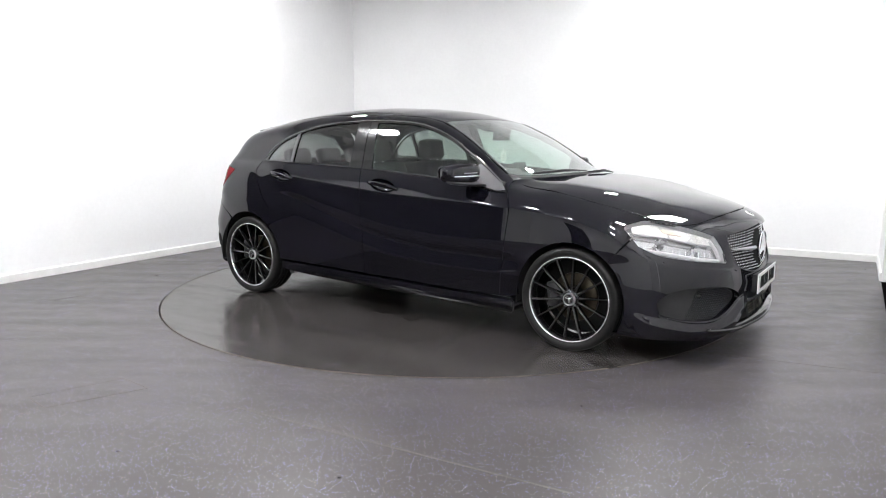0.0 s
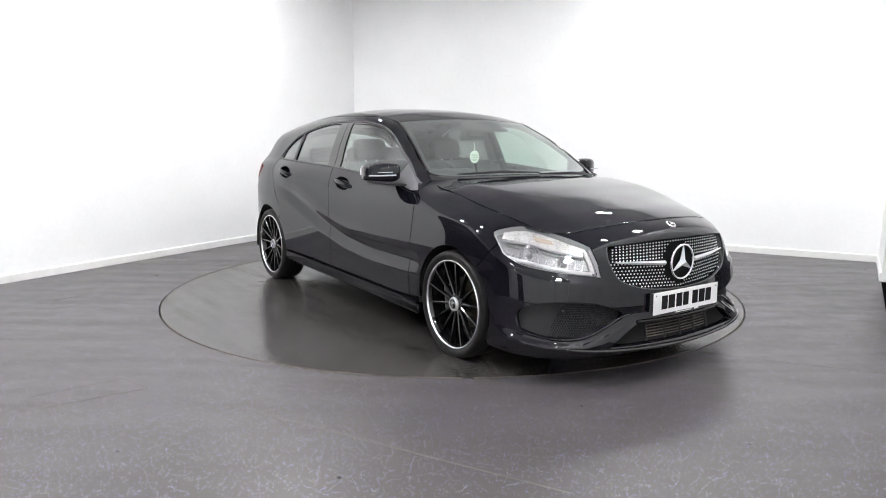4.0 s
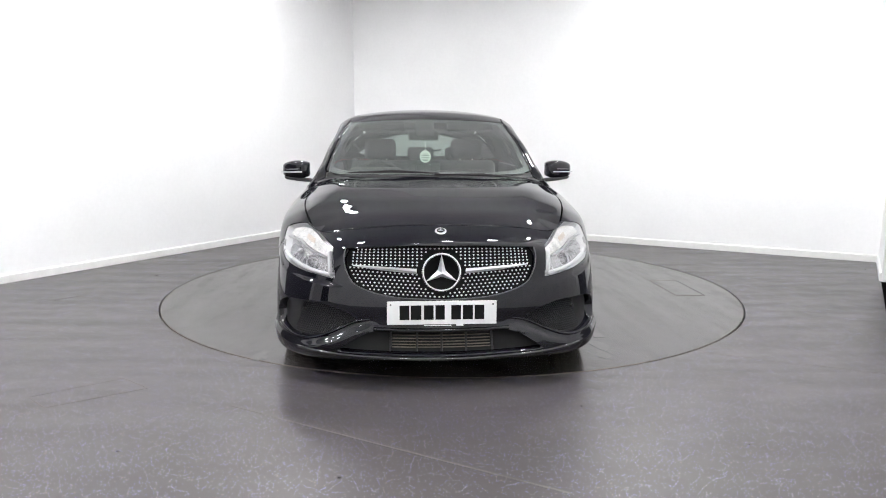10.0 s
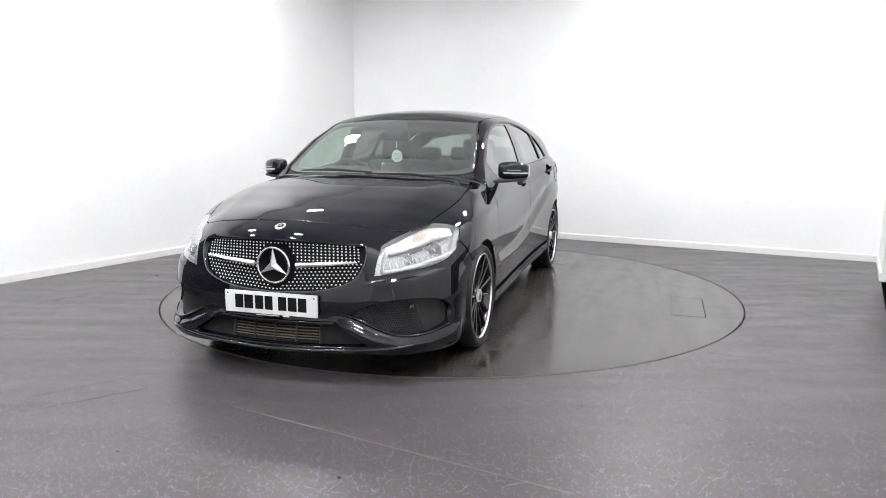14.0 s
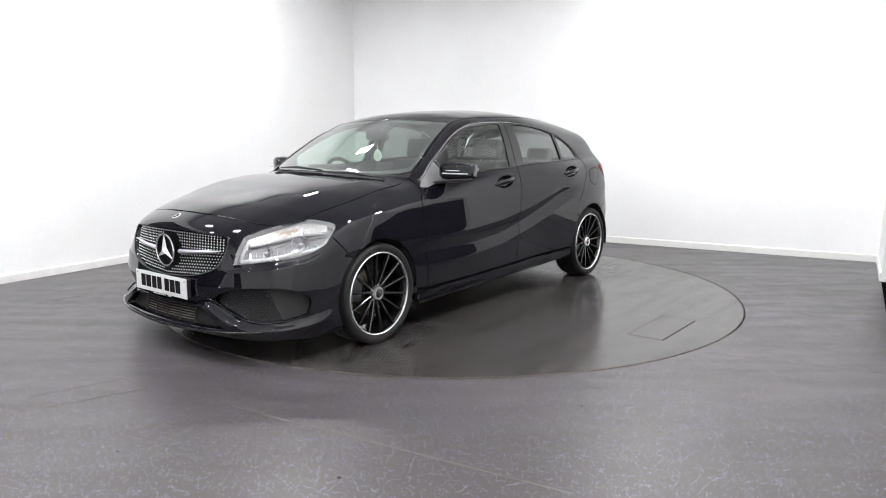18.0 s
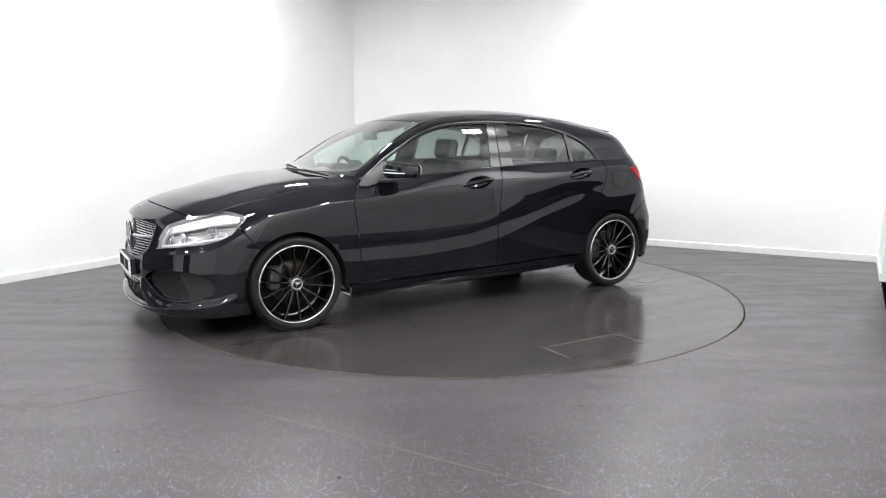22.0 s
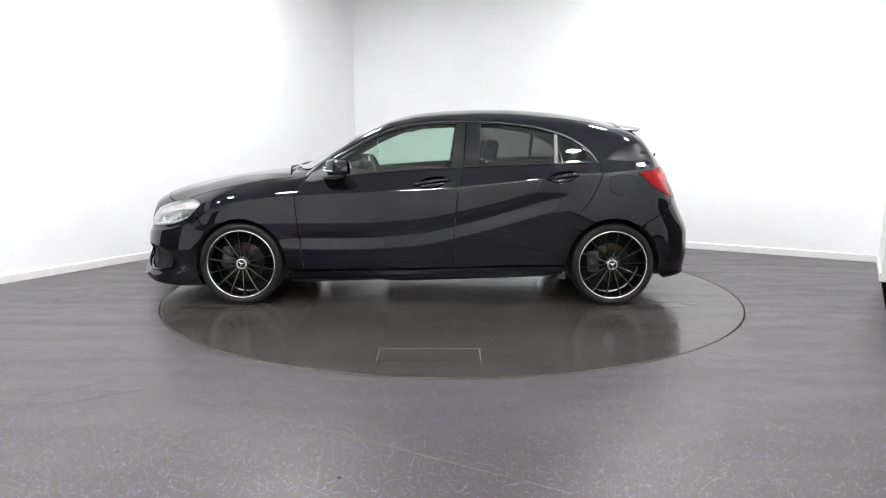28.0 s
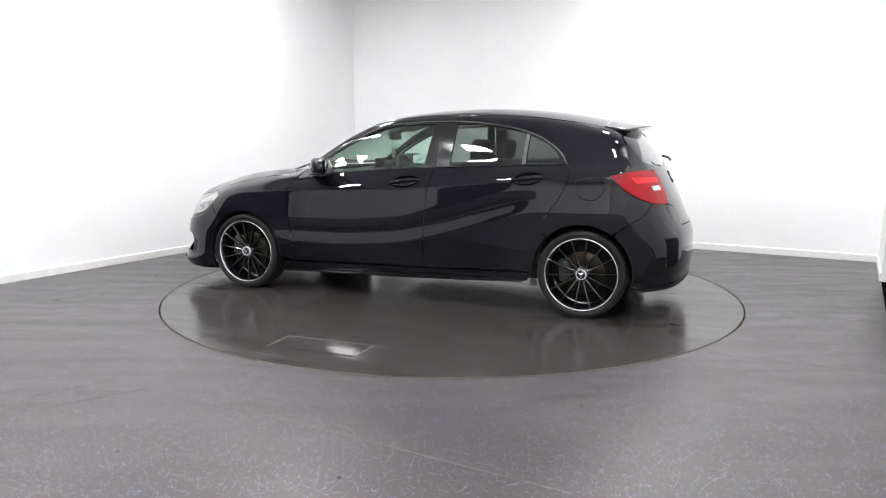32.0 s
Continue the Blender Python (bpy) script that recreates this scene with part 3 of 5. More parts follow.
def cut(kind, edge, holes=(), cell=.03, lift=0.0, depth=.014, gap=.0030, hole_depth=None, flip=False):
    """A panel of the skin inside an outline: exact smooth normals, a softly turned edge, and a return all round."""
    s = np.array(SCALE[kind])
    loops = [shrink(np.asarray(edge, float) * s, gap)] + [shrink(np.asarray(h, float) * s, -gap) for h in holes]
    allp = np.vstack(loops)
    lo, hi = loops[0].min(0), loops[0].max(0)
    gx, gy = np.meshgrid(np.arange(lo[0], hi[0], cell), np.arange(lo[1], hi[1], cell * .87))
    gx[1::2] += cell / 2
    G = np.stack([gx.ravel(), gy.ravel()], 1)
    G = G[within(loops[0], G)]
    for h in loops[1:]:
        G = G[~within(h, G)]
    if len(G):
        near = np.min(np.hypot(G[:, None, 0] - allp[None, :, 0], G[:, None, 1] - allp[None, :, 1]), 1)
        G = G[near > cell * .45]
    pts = np.vstack([allp, G])
    edges, at = [], 0
    for l in loops:
        edges += [(at + i, at + (i + 1) % len(l)) for i in range(len(l))]
        at += len(l)
    vs, _, tris, orig, _, _ = delaunay_2d_cdt([Vector(p) for p in pts], edges, [], 0, 1e-5)
    V2 = np.array([tuple(v) for v in vs])
    T = np.array([f for f in tris if len(f) == 3])
    mid = V2[T].mean(1)
    ok = within(loops[0], mid)
    for h in loops[1:]:
        ok &= ~within(h, mid)
    T = T[ok]
    back = {}
    for new_i, olds in enumerate(orig):
        for o in olds:
            back[o] = new_i
    P = on_skin(kind, V2 / s)
    N = skin_normal(P)
    P = P + N * lift
    fn = np.cross(P[T[:, 1]] - P[T[:, 0]], P[T[:, 2]] - P[T[:, 0]])
    T = np.where((np.sum(fn * N[T[:, 0]], 1) < 0)[:, None], T[:, ::-1], T)
    verts, faces, normals = [P], [tuple(f) for f in T], [N[T].reshape(-1, 3)]
    count, at = len(P), 0
    for li, l in enumerate(loops):
        ids = [back[at + i] for i in range(len(l))]
        at += len(l)
        ids = [a for a, b in zip(ids, ids[1:] + ids[:1]) if a != b]
        E, M = P[ids], N[ids]
        t = np.roll(E, -1, 0) - np.roll(E, 1, 0)
        t /= np.linalg.norm(t, axis=1, keepdims=True) + 1e-12
        o = np.cross(t, M) * (1 if li == 0 else -1)
        d = depth if li == 0 or hole_depth is None else hole_depth
        soft = (M * .6 + o * .8)
        A, B = E - M * .0016 + o * .0012, E - M * d + o * .0012
        n = len(ids)
        verts += [A, B]
        for i in range(n):
            j = (i + 1) % n
            f1 = (ids[i], count + i, count + j, ids[j])
            f2 = (count + i, count + n + i, count + n + j, count + j)
            n1 = [M[i], soft[i], soft[j], M[j]]
            n2 = [soft[i], o[i], o[j], soft[j]]
            if li:
                f1, f2, n1, n2 = f1[::-1], f2[::-1], n1[::-1], n2[::-1]
            faces += [f1, f2]
            normals += [np.array(n1), np.array(n2)]
        count += 2 * n
    V, L = np.vstack(verts), np.vstack(normals)
    L = L / (np.linalg.norm(L, axis=1, keepdims=True) + 1e-12)
    if flip:
        V = V * [1, -1, 1]
        out, k = [], 0
        for f in faces:
            out.append(L[k:k + len(f)][::-1])
            k += len(f)
        L = np.vstack(out) * [1, -1, 1]
        faces = [f[::-1] for f in faces]
    return mesh_of("panel", V, faces, True, L)


def pair(name, kind, edge, material, parent, label="", **k):
    """The same panel on the car's left and right; parents are a pair too or one thing."""
    parents = parent if isinstance(parent, tuple) else (parent, parent)
    return tuple(part(name, cut(kind, edge, flip=f, **k), material, p, label) for f, p in zip((False, True), parents))


def mirrored(kind, half):
    """A full outline from its left half, whose ends lie on the middle line."""
    h = np.asarray(half, float)
    o = h[::-1] * ((1, -1) if kind == "top" else (-1, 1))
    return np.vstack([h, o[1:-1]])


def arch(centre, r, a0, a1, n=26):
    return [(centre + r * math.cos(math.radians(a)), .305 + r * math.sin(math.radians(a))) for a in np.linspace(a0, a1, n)]


def side_of(kind, points):
    """Side-map places of points given on another map."""
    return [tuple(p) for p in to_map("side", on_skin(kind, points))]


# lines that panels share
WIN_TOP = [(.905, .886), (.858, .938), (.796, .984), (.677, 1.064), (.552, 1.138), (.424, 1.210), (.281, 1.271), (.135, 1.309), (-.030, 1.325), (-.178, 1.331), (-.384, 1.331), (-.589, 1.319), (-.792, 1.291), (-.991, 1.235), (-1.108, 1.171), (-1.183, 1.108), (-1.232, 1.036)]
WIN_LOW = [(.905, .886), (.804, .892), (.554, .936), (.222, .966), (-.262, .998), (-.583, 1.010), (-1.232, 1.036)]
DOOR_FRONT = [(.905, .886), (.940, .835), (.952, .78), (.928, .575), (.911, .419), (.895, .262)]
B_GAP = [(-.262, .998), (-.223, .811), (-.197, .509), (-.194, .278)]
DOOR_REAR = [(-1.232, 1.036), (-1.251, .954), (-1.193, .817), (-1.118, .709), (-1.040, .615)]
BONNET_FRONT = [(2.062, 0), (2.045, .22), (1.995, .44), (1.955, .53)]
BONNET_SIDE = [(1.955, .53), (1.905, .585), (1.82, .640), (1.60, .708), (1.43, .732), (1.20, .725), (1.0, .700), (.885, .675)]
BONNET_REAR = [(.885, .675), (.955, .55), (1.045, .30), (1.085, 0)]
SCREEN_TOP = [(.315, 0), (.311, .25), (.300, .42), (.278, .548)]
SCREEN_SIDE = [(.278, .548), (.412, .578), (.541, .610), (.654, .634), (.749, .655), (.835, .668)]
SCREEN_LOW = [(.835, .668), (.915, .56), (1.00, .32), (1.04, 0)]
ROOF_SIDE = [(.278, .548), (.1, .565), (-.3, .580), (-.8, .572), (-1.25, .545), (-1.43, .530)]
ROOF_REAR = [(-1.43, .530), (-1.455, .3), (-1.46, 0)]
LAMP_TOP = [(33.4, .684), (38.5, .716), (45, .742), (54, .766), (60, .757), (64, .735)]
LAMP_LOW = [(64, .735), (62, .690), (59.5, .638), (53, .592), (43, .566), (36, .553), (30.6, .542)]
LAMP_IN = [(30.6, .542), (31.6, .61), (33.4, .684)]
GRILLE_TOP = [(0, .703), (14, .701), (28.4, .684)]
GRILLE = [(28.4, .684), (28.5, .640), (27.0, .570), (23.6, .509), (14.2, .464), (0, .450)]
INTAKE = [(53.0, .275), (54.0, .345), (50, .398), (43, .421), (32, .413), (23.6, .345), (30.5, .288), (36, .252), (45, .250), (53.0, .275)]
LOWER_TOP = [(0, .300), (15, .299), (20.5, .286), (24.5, .245), (28.3, .196)]
LOWER = [(28.3, .196), (14.7, .188), (0, .183)]
TAIL_TOP = [(73, .966), (64, .994), (55, 1.0), (45, .993)]
TAIL_IN = [(45, .993), (40.5, .93), (39.5, .85), (40.5, .768)]
TAIL_LOW = [(40.5, .768), (54, .786), (64.5, .850), (73, .966)]
REAR_GAP = [(69.5, .600), (59.2, .709), (54, .786)]


HANDLES = ((.098, .874, -.172, .910), (-.851, .918, -1.085, .950))   # front and rear ends of the door pulls


def bowl_edge(xa, za, xb, zb, k=1.0):
    """The rounded edge of the bowl pressed into a door behind its pull."""
    cx, cz, tilt = xa + (xb - xa) * .52, za + (zb - za) * .52, (zb - za) / (xb - xa)
    return np.array([(cx + .104 * k * math.cos(a), cz + .041 * k * math.sin(a) + tilt * .104 * k * math.cos(a)) for a in np.linspace(0, 2 * math.pi, 36, endpoint=False)])


def body(car):
    # bonnet, roof, windscreen
    half = np.vstack([line(BONNET_FRONT), line(BONNET_SIDE)[1:], line(BONNET_REAR)[1:]])
    part("bonnet", cut("top", mirrored("top", half), cell=.022), PAINT, car)
    half = np.vstack([line(SCREEN_TOP), line(ROOF_SIDE)[1:], line(ROOF_REAR)[1:]])
    part("roof", cut("top", mirrored("top", half), cell=.025), PAINT, car)
    half = np.vstack([line(SCREEN_TOP), line(SCREEN_SIDE)[1:], line(SCREEN_LOW)[1:]])
    o = mirrored("top", half)
    screen = part("windscreen", cut("top", o, cell=.04, depth=.004, gap=.004), SCREEN, car, "clear green-tinted windscreen")
    screen.visible_shadow = False
    hole = mirrored("top", np.vstack([line([(.362, 0), (.357, .25), (.345, .40), (.325, .505)]), line([(.325, .505), (.45, .545), (.58, .582), (.70, .610), (.80, .630)])[1:], line([(.80, .630), (.87, .54), (.96, .32), (.995, 0)])[1:]]))
    part("screen_border", cut("top", shrink(o, .006), [hole], cell=.04, lift=-.006, depth=.002), BLACK, car, "black printed border of the windscreen")
    for s in (1, -1):
        P = on_skin("top", line(SCREEN_SIDE) * (1, s))
        part("screen_moulding", tube(P - skin_normal(P) * .0035, .0075, 8), GLOSS_BLACK, car, "black moulding beside the windscreen")
    # scuttle between bonnet and windscreen
    half = np.vstack([line([(1.085, 0), (1.045, .30), (.955, .55), (.885, .675)]), line([(.885, .675), (.835, .668)])[1:], line(SCREEN_LOW)[1:]])
    part("scuttle", cut("top", mirrored("top", half), cell=.03, lift=-.014, gap=-.003), BLACK, car)
    # wings
    gap_low = side_of("front", [(67, .585)])[0]
    a_gap = math.degrees(math.atan2(gap_low[1] - .305, gap_low[0] - 1.35))
    wing = outline("side", side_of("top", BONNET_SIDE[2:]), side_of("top", [(.885, .675), (.89, .69)])[1:] + DOOR_FRONT, arch(1.35, .325, 184, a_gap), side_of("front", [(67, .585), (61.5, .680)]), side_of("front", [(62, .690), (64, .735), (60, .757), (54, .766)]))
    pair("front_wing", "side", wing, PAINT, car, cell=.017)
    # front bumper with its openings
    aprow = on_skin("side", arch(1.35, .325, a_gap, -28, 20))
    edge = outline("front", [tuple(p) for p in to_map("front", on_skin("top", BONNET_FRONT + BONNET_SIDE[1:3]))], LAMP_TOP[:4][::-1], LAMP_IN[::-1], LAMP_LOW[::-1][:-2], [(61.5, .680), (67, .585)], [tuple(p) for p in to_map("front", aprow)], [(70, .135), (55, .120), (40, .135), (28, .150), (14, .158), (0, .160)])
    last = next(i for i in range(1, len(edge)) if abs(edge[i][0]) < .01 and edge[i][1] < .2)
    full = mirrored("front", edge[:last + 1])
    g = mirrored("front", np.vstack([outline_half("front", GRILLE_TOP)[:-1], outline_half("front", GRILLE)]))
    lo = mirrored("front", np.vstack([outline_half("front", LOWER_TOP)[:-1], outline_half("front", LOWER)]))
    il = line(INTAKE, .02, SCALE["front"])[:-1]
    bumper = part("front_bumper", cut("front", full, [g, lo, il, il * (-1, 1)], cell=.009, hole_depth=.045), PAINT, car)
    part("intake_mesh", cut("front", il, lift=-.040, gap=-.004, depth=.002), BLACK, bumper, "black honeycomb intake insert")
    part("intake_mesh", cut("front", il, lift=-.040, gap=-.004, depth=.002, flip=True), BLACK, bumper, "black honeycomb intake insert")
    part("lower_opening", cut("front", lo, lift=-.044, gap=-.004, depth=.002), PIT, bumper, "dark radiator opening")
    # sides
    end = side_of("rear", REAR_GAP[:1])[0]
    a_end = math.degrees(math.atan2(end[1] - .305, end[0] + 1.35))
    quarter = outline("side", WIN_TOP, DOOR_REAR + arch(-1.35, .336, 47, a_end - 2, 24), side_of("rear", REAR_GAP), side_of("rear", TAIL_LOW[1:]), side_of("rear", TAIL_TOP[:2] + [(63.5, 1.03), (62.5, 1.15), (62.0, 1.255)]), side_of("top", ROOF_SIDE[::-1]), side_of("top", SCREEN_SIDE + [(.885, .675)]))
    pair("body_side", "side", quarter, PAINT, car, "black painted roof rail, pillars and rear quarter", cell=.017)
    fd = outline("side", WIN_LOW[:5], B_GAP, [(-.194, .278), (.4, .265), (.895, .262)], DOOR_FRONT[::-1])
    front_door = pair("front_door", "side", fd, PAINT, car, cell=.017, holes=[bowl_edge(*HANDLES[0])], hole_depth=.012)
    rd = outline("side", WIN_LOW[4:], DOOR_REAR, arch(-1.35, .336, 45, 0, 14), [(-1.00, .302), (-.6, .292), (-.194, .278)], B_GAP[::-1])
    rear_door = pair("rear_door", "side", rd, PAINT, car, cell=.017, holes=[bowl_edge(*HANDLES[1])], hole_depth=.012)
    # side windows with their frames
    gf = outline("side", [(.640, 1.060), (.540, 1.119), (.414, 1.188), (.272, 1.249), (.130, 1.288), (-.033, 1.304), (-.215, 1.311)], [(-.215, 1.309), (-.172, 1.004)], [(-.172, 1.004), (.222, .978), (.575, .944)])
    gr = outline("side", [(-.395, 1.311), (-.588, 1.303), (-.791, 1.274), (-.919, 1.242)], [(-.919, 1.242), (-.911, 1.036)], [(-.911, 1.036), (-.583, 1.022), (-.378, 1.014)])
    gq = outline("side", [(-.950, 1.232), (-1.068, 1.177), (-1.150, 1.105), (-1.185, 1.044)], [(-1.185, 1.044), (-.944, 1.038)])
    ff = outline("side", WIN_TOP[:10] + [(-.288, 1.332)], [(-.288, 1.332), (-.262, .998)], WIN_LOW[:5][::-1])
    fr = outline("side", [(-.288, 1.332)] + WIN_TOP[10:], WIN_LOW[4:][::-1])
    pair("window_frame", "side", ff, GLOSS_BLACK, front_door, "gloss black window frame and pillar cover", holes=[gf], cell=.03, hole_depth=.02, lift=-.003)
    # mirror triangle; its grey stands in for the wall mirrored in its gloss
    sail = outline("side", [(.885, .902), (.850, .935), (.792, .974), (.672, 1.053)], [(.656, 1.050), (.590, .946)], [(.600, .938), (.804, .899), (.885, .902)])
    pair("mirror_triangle", "side", sail, SHEEN_PLASTIC, front_door, "mirror triangle, wall reflection put into its grey", cell=.03, lift=-.0005, gap=0, depth=.004)
    pair("window_frame", "side", fr, GLOSS_BLACK, rear_door, "gloss black window frame", holes=[gr, gq], cell=.03, hole_depth=.02, lift=-.003)
    for o, mat, p, l in ((gf, CLEAR, front_door, "clear green-tinted side glass"), (gr, PRIVACY, rear_door, "dark privacy glass"), (gq, PRIVACY, rear_door, "dark privacy quarter glass")):
        for ob in pair("window_glass", "side", o, mat, p, l, cell=.022, lift=-.009, depth=.003, gap=-.006):
            ob.visible_shadow = False
    # satin strip above the windows, and the divider before the quarter glass
    top = line(WIN_TOP[1:])
    strip = np.vstack([top, shrink_line(top, .007)[::-1]])
    pair("window_trim", "side", strip, TRIM, car, "satin grey trim strip above the windows", cell=.02, lift=.0015, gap=0, depth=.006)
    pair("divider_bar", "side", outline("side", [(-.922, 1.243), (-.946, 1.235)], [(-.940, 1.034), (-.914, 1.034)]), TRIM, rear_door, "grey upright bar", cell=.02, lift=.001, gap=0, depth=.01)
    pair("belt_trim", "side", np.vstack([line(WIN_LOW[1:]), shrink_line(line(WIN_LOW[1:]), -.009)[::-1]]), GLOSS_BLACK, car, "black window seal", cell=.02, lift=.003, gap=0, depth=.01)
    # sills
    sill = outline("side", [(.985, .250), (.4, .258), (-.194, .270), (-.985, .295)], [(-.985, .235), (-.6, .205), (.4, .175), (.985, .165)])
    pair("sill", "side", sill, PAINT, car, "black painted sill skirt", cell=.025, lift=.012, depth=.05)
    blade = outline("side", [(.985, .205), (.4, .213), (-.75, .243)], [(-.75, .232), (.4, .198), (.985, .188)])
    pair("sill_blade", "side", blade, GLOSS_BLACK, car, "gloss black sill blade", cell=.02, lift=.030, depth=.03)
    # tail
    gate = [(62.0, 1.255), (62.5, 1.15), (63.5, 1.03), (64, .994), (55, 1.0), (45, .993), (40.5, .93), (39.5, .85), (40.5, .768), (34, .745), (30, .62), (0, .60)]
    back_top = [tuple(p) for p in to_map("rear", on_skin("top", ROOF_REAR[::-1]))]
    glass = mirrored("rear", outline_half("rear", [(0, 1.255), (30, 1.24), (47, 1.20), (54, 1.06), (48, 1.035), (0, 1.02)], True))
    gate_edge = mirrored("rear", outline_half("rear", back_top + gate, True))
    tailgate = part("tailgate", cut("rear", gate_edge, [glass], cell=.035), PAINT, car)
    ob = part("rear_window", cut("rear", glass, cell=.05, lift=-.006, depth=.003, gap=-.005), REAR_GLASS, tailgate, "dark privacy rear window")
    ob.visible_shadow = False
    low = [(0, .60), (30, .62), (34, .745), (40.5, .768), (54, .786), (59.2, .709), (69.5, .600)] + [tuple(p) for p in to_map("rear", on_skin("side", arch(-1.35, .336, a_end + 3, 190, 14)))] + [(58.5, .196), (50, .212), (30, .222), (0, .222)]
    rb = part("rear_bumper", cut("rear", mirrored("rear", outline_half("rear", low, True)), cell=.035), PAINT, car)
    Q = on_skin("rear", line([(57.5, .202), (50, .216), (30, .226), (0, .226), (-30, .226), (-50, .216), (-57.5, .202)], .02, SCALE["rear"]))
    part("rear_lip", tube(Q - skin_normal(Q) * .002, .010, 8), MESH_BLACK, rb, "black lower lip")
    for f in (False, True):
        part("bumper_vent", cut("rear", outline("rear", [(56, .425), (49, .44)], [(50, .335), (58, .315)]), cell=.02, lift=.002, depth=.004, gap=0, flip=f), MESH_BLACK, rb, "black slanted bumper vent")
    for f in (False, True):
        lamp = part("tail_light", cut("rear", outline("rear", TAIL_TOP, TAIL_IN, TAIL_LOW), cell=.02, lift=.004, depth=.012, flip=f), RED, car, "red wrap-round tail light")
        part("lamp_back", cut("rear", outline("rear", TAIL_TOP, TAIL_IN, TAIL_LOW), cell=.04, lift=-.022, depth=.002, gap=-.004, flip=f), BLACK, lamp)
        part("light_band", cut("rear", outline("rear", [(64, .955), (52, .952), (46, .945)], [(46, .915), (52, .918), (62, .915)]), cell=.02, lift=.0065, depth=.004, gap=0, flip=f), RED_DARK, lamp, "deep red light band")
        part("reversing_lens", cut("rear", outline("rear", [(53, .895), (45.5, .895)], [(45.5, .865), (52, .865)]), cell=.02, lift=.0065, depth=.004, gap=0, flip=f), LAMP_GREY, lamp, "clear reversing lens")
    # the filler flap on the car's left side
    ring = line([(-1.305, .935), (-1.300, .86), (-1.35, .814), (-1.43, .810), (-1.486, .875), (-1.478, .942), (-1.40, .952), (-1.305, .935)])[:-1]
    part("fuel_flap", cut("side", ring, cell=.03, lift=.0016, depth=.004), PAINT, car, "rounded fuel filler flap")
    Q = on_skin("side", ring)
    part("flap_gap", tube(Q + skin_normal(Q) * .0002, .0028, 6, True), PIT, car, "dark gap round the flap")
    return bumper, front_door, rear_door, tailgate, rb, g, lo, il


def outline_half(kind, points, corners=False):
    """Half an outline, kept open on the middle line."""
    if not corners:
        return line(points, .02, SCALE[kind])
    return np.vstack([line(points[i:i + 2], .025, SCALE[kind])[:-1] for i in range(len(points) - 1)] + [np.array(points[-1:], float)])


def shrink_line(P, d):
    t = np.gradient(P, axis=0)
    t /= np.linalg.norm(t, axis=1, keepdims=True)
    return P + d * np.stack([t[:, 1], -t[:, 0]], 1) * (-1)


car = thing("car", "black metallic five-door hatchback with black alloy wheels on the turntable", "car")
SKIN_PARTS = body(car)


BUMPER, FRONT_DOORS, REAR_DOORS, TAILGATE, REAR_BUMPER, GRILLE_EDGE, LOWER_EDGE, INTAKE_EDGE = SKIN_PARTS


def skin_at(kind, u, v, lift=0.0):
    P = on_skin(kind, [(u, v)])
    return Vector((P + skin_normal(P) * lift)[0]), Vector(skin_normal(P)[0])


def facing(p, n, up=Vector((0, 0, 1))):
    """A pose at p whose z axis points along n and whose y axis points up."""
    x = up.cross(n).normalized()
    return Matrix.Translation(p) @ Matrix((x, n.cross(x), n)).transposed().to_4x4()


def star_mesh(r, thick, wide):
    """Three tapered ridged points in a ring's plane (x, y), z forward."""
    verts, faces = [], []
    for k in range(3):
        a = math.pi / 2 + k * 2 * math.pi / 3
        d, s = Vector((math.cos(a), math.sin(a), 0)), Vector((-math.sin(a), math.cos(a), 0))
        b = len(verts)
        verts += [d * r, s * wide, -s * wide, Vector((0, 0, thick)), d * r * .98 + Vector((0, 0, thick * .3)), Vector((0, 0, -thick * .3))]
        faces += [(b + 1, b, b + 4, b + 3), (b, b + 2, b + 3, b + 4), (b, b + 1, b + 5), (b + 2, b, b + 5)]
    return mesh_of("emblem_points", verts, faces)


def ring_mesh(r, t, n=48):
    return tube([(r * math.cos(2 * math.pi * i / n), r * math.sin(2 * math.pi * i / n), 0) for i in range(n)], t, 10, True)


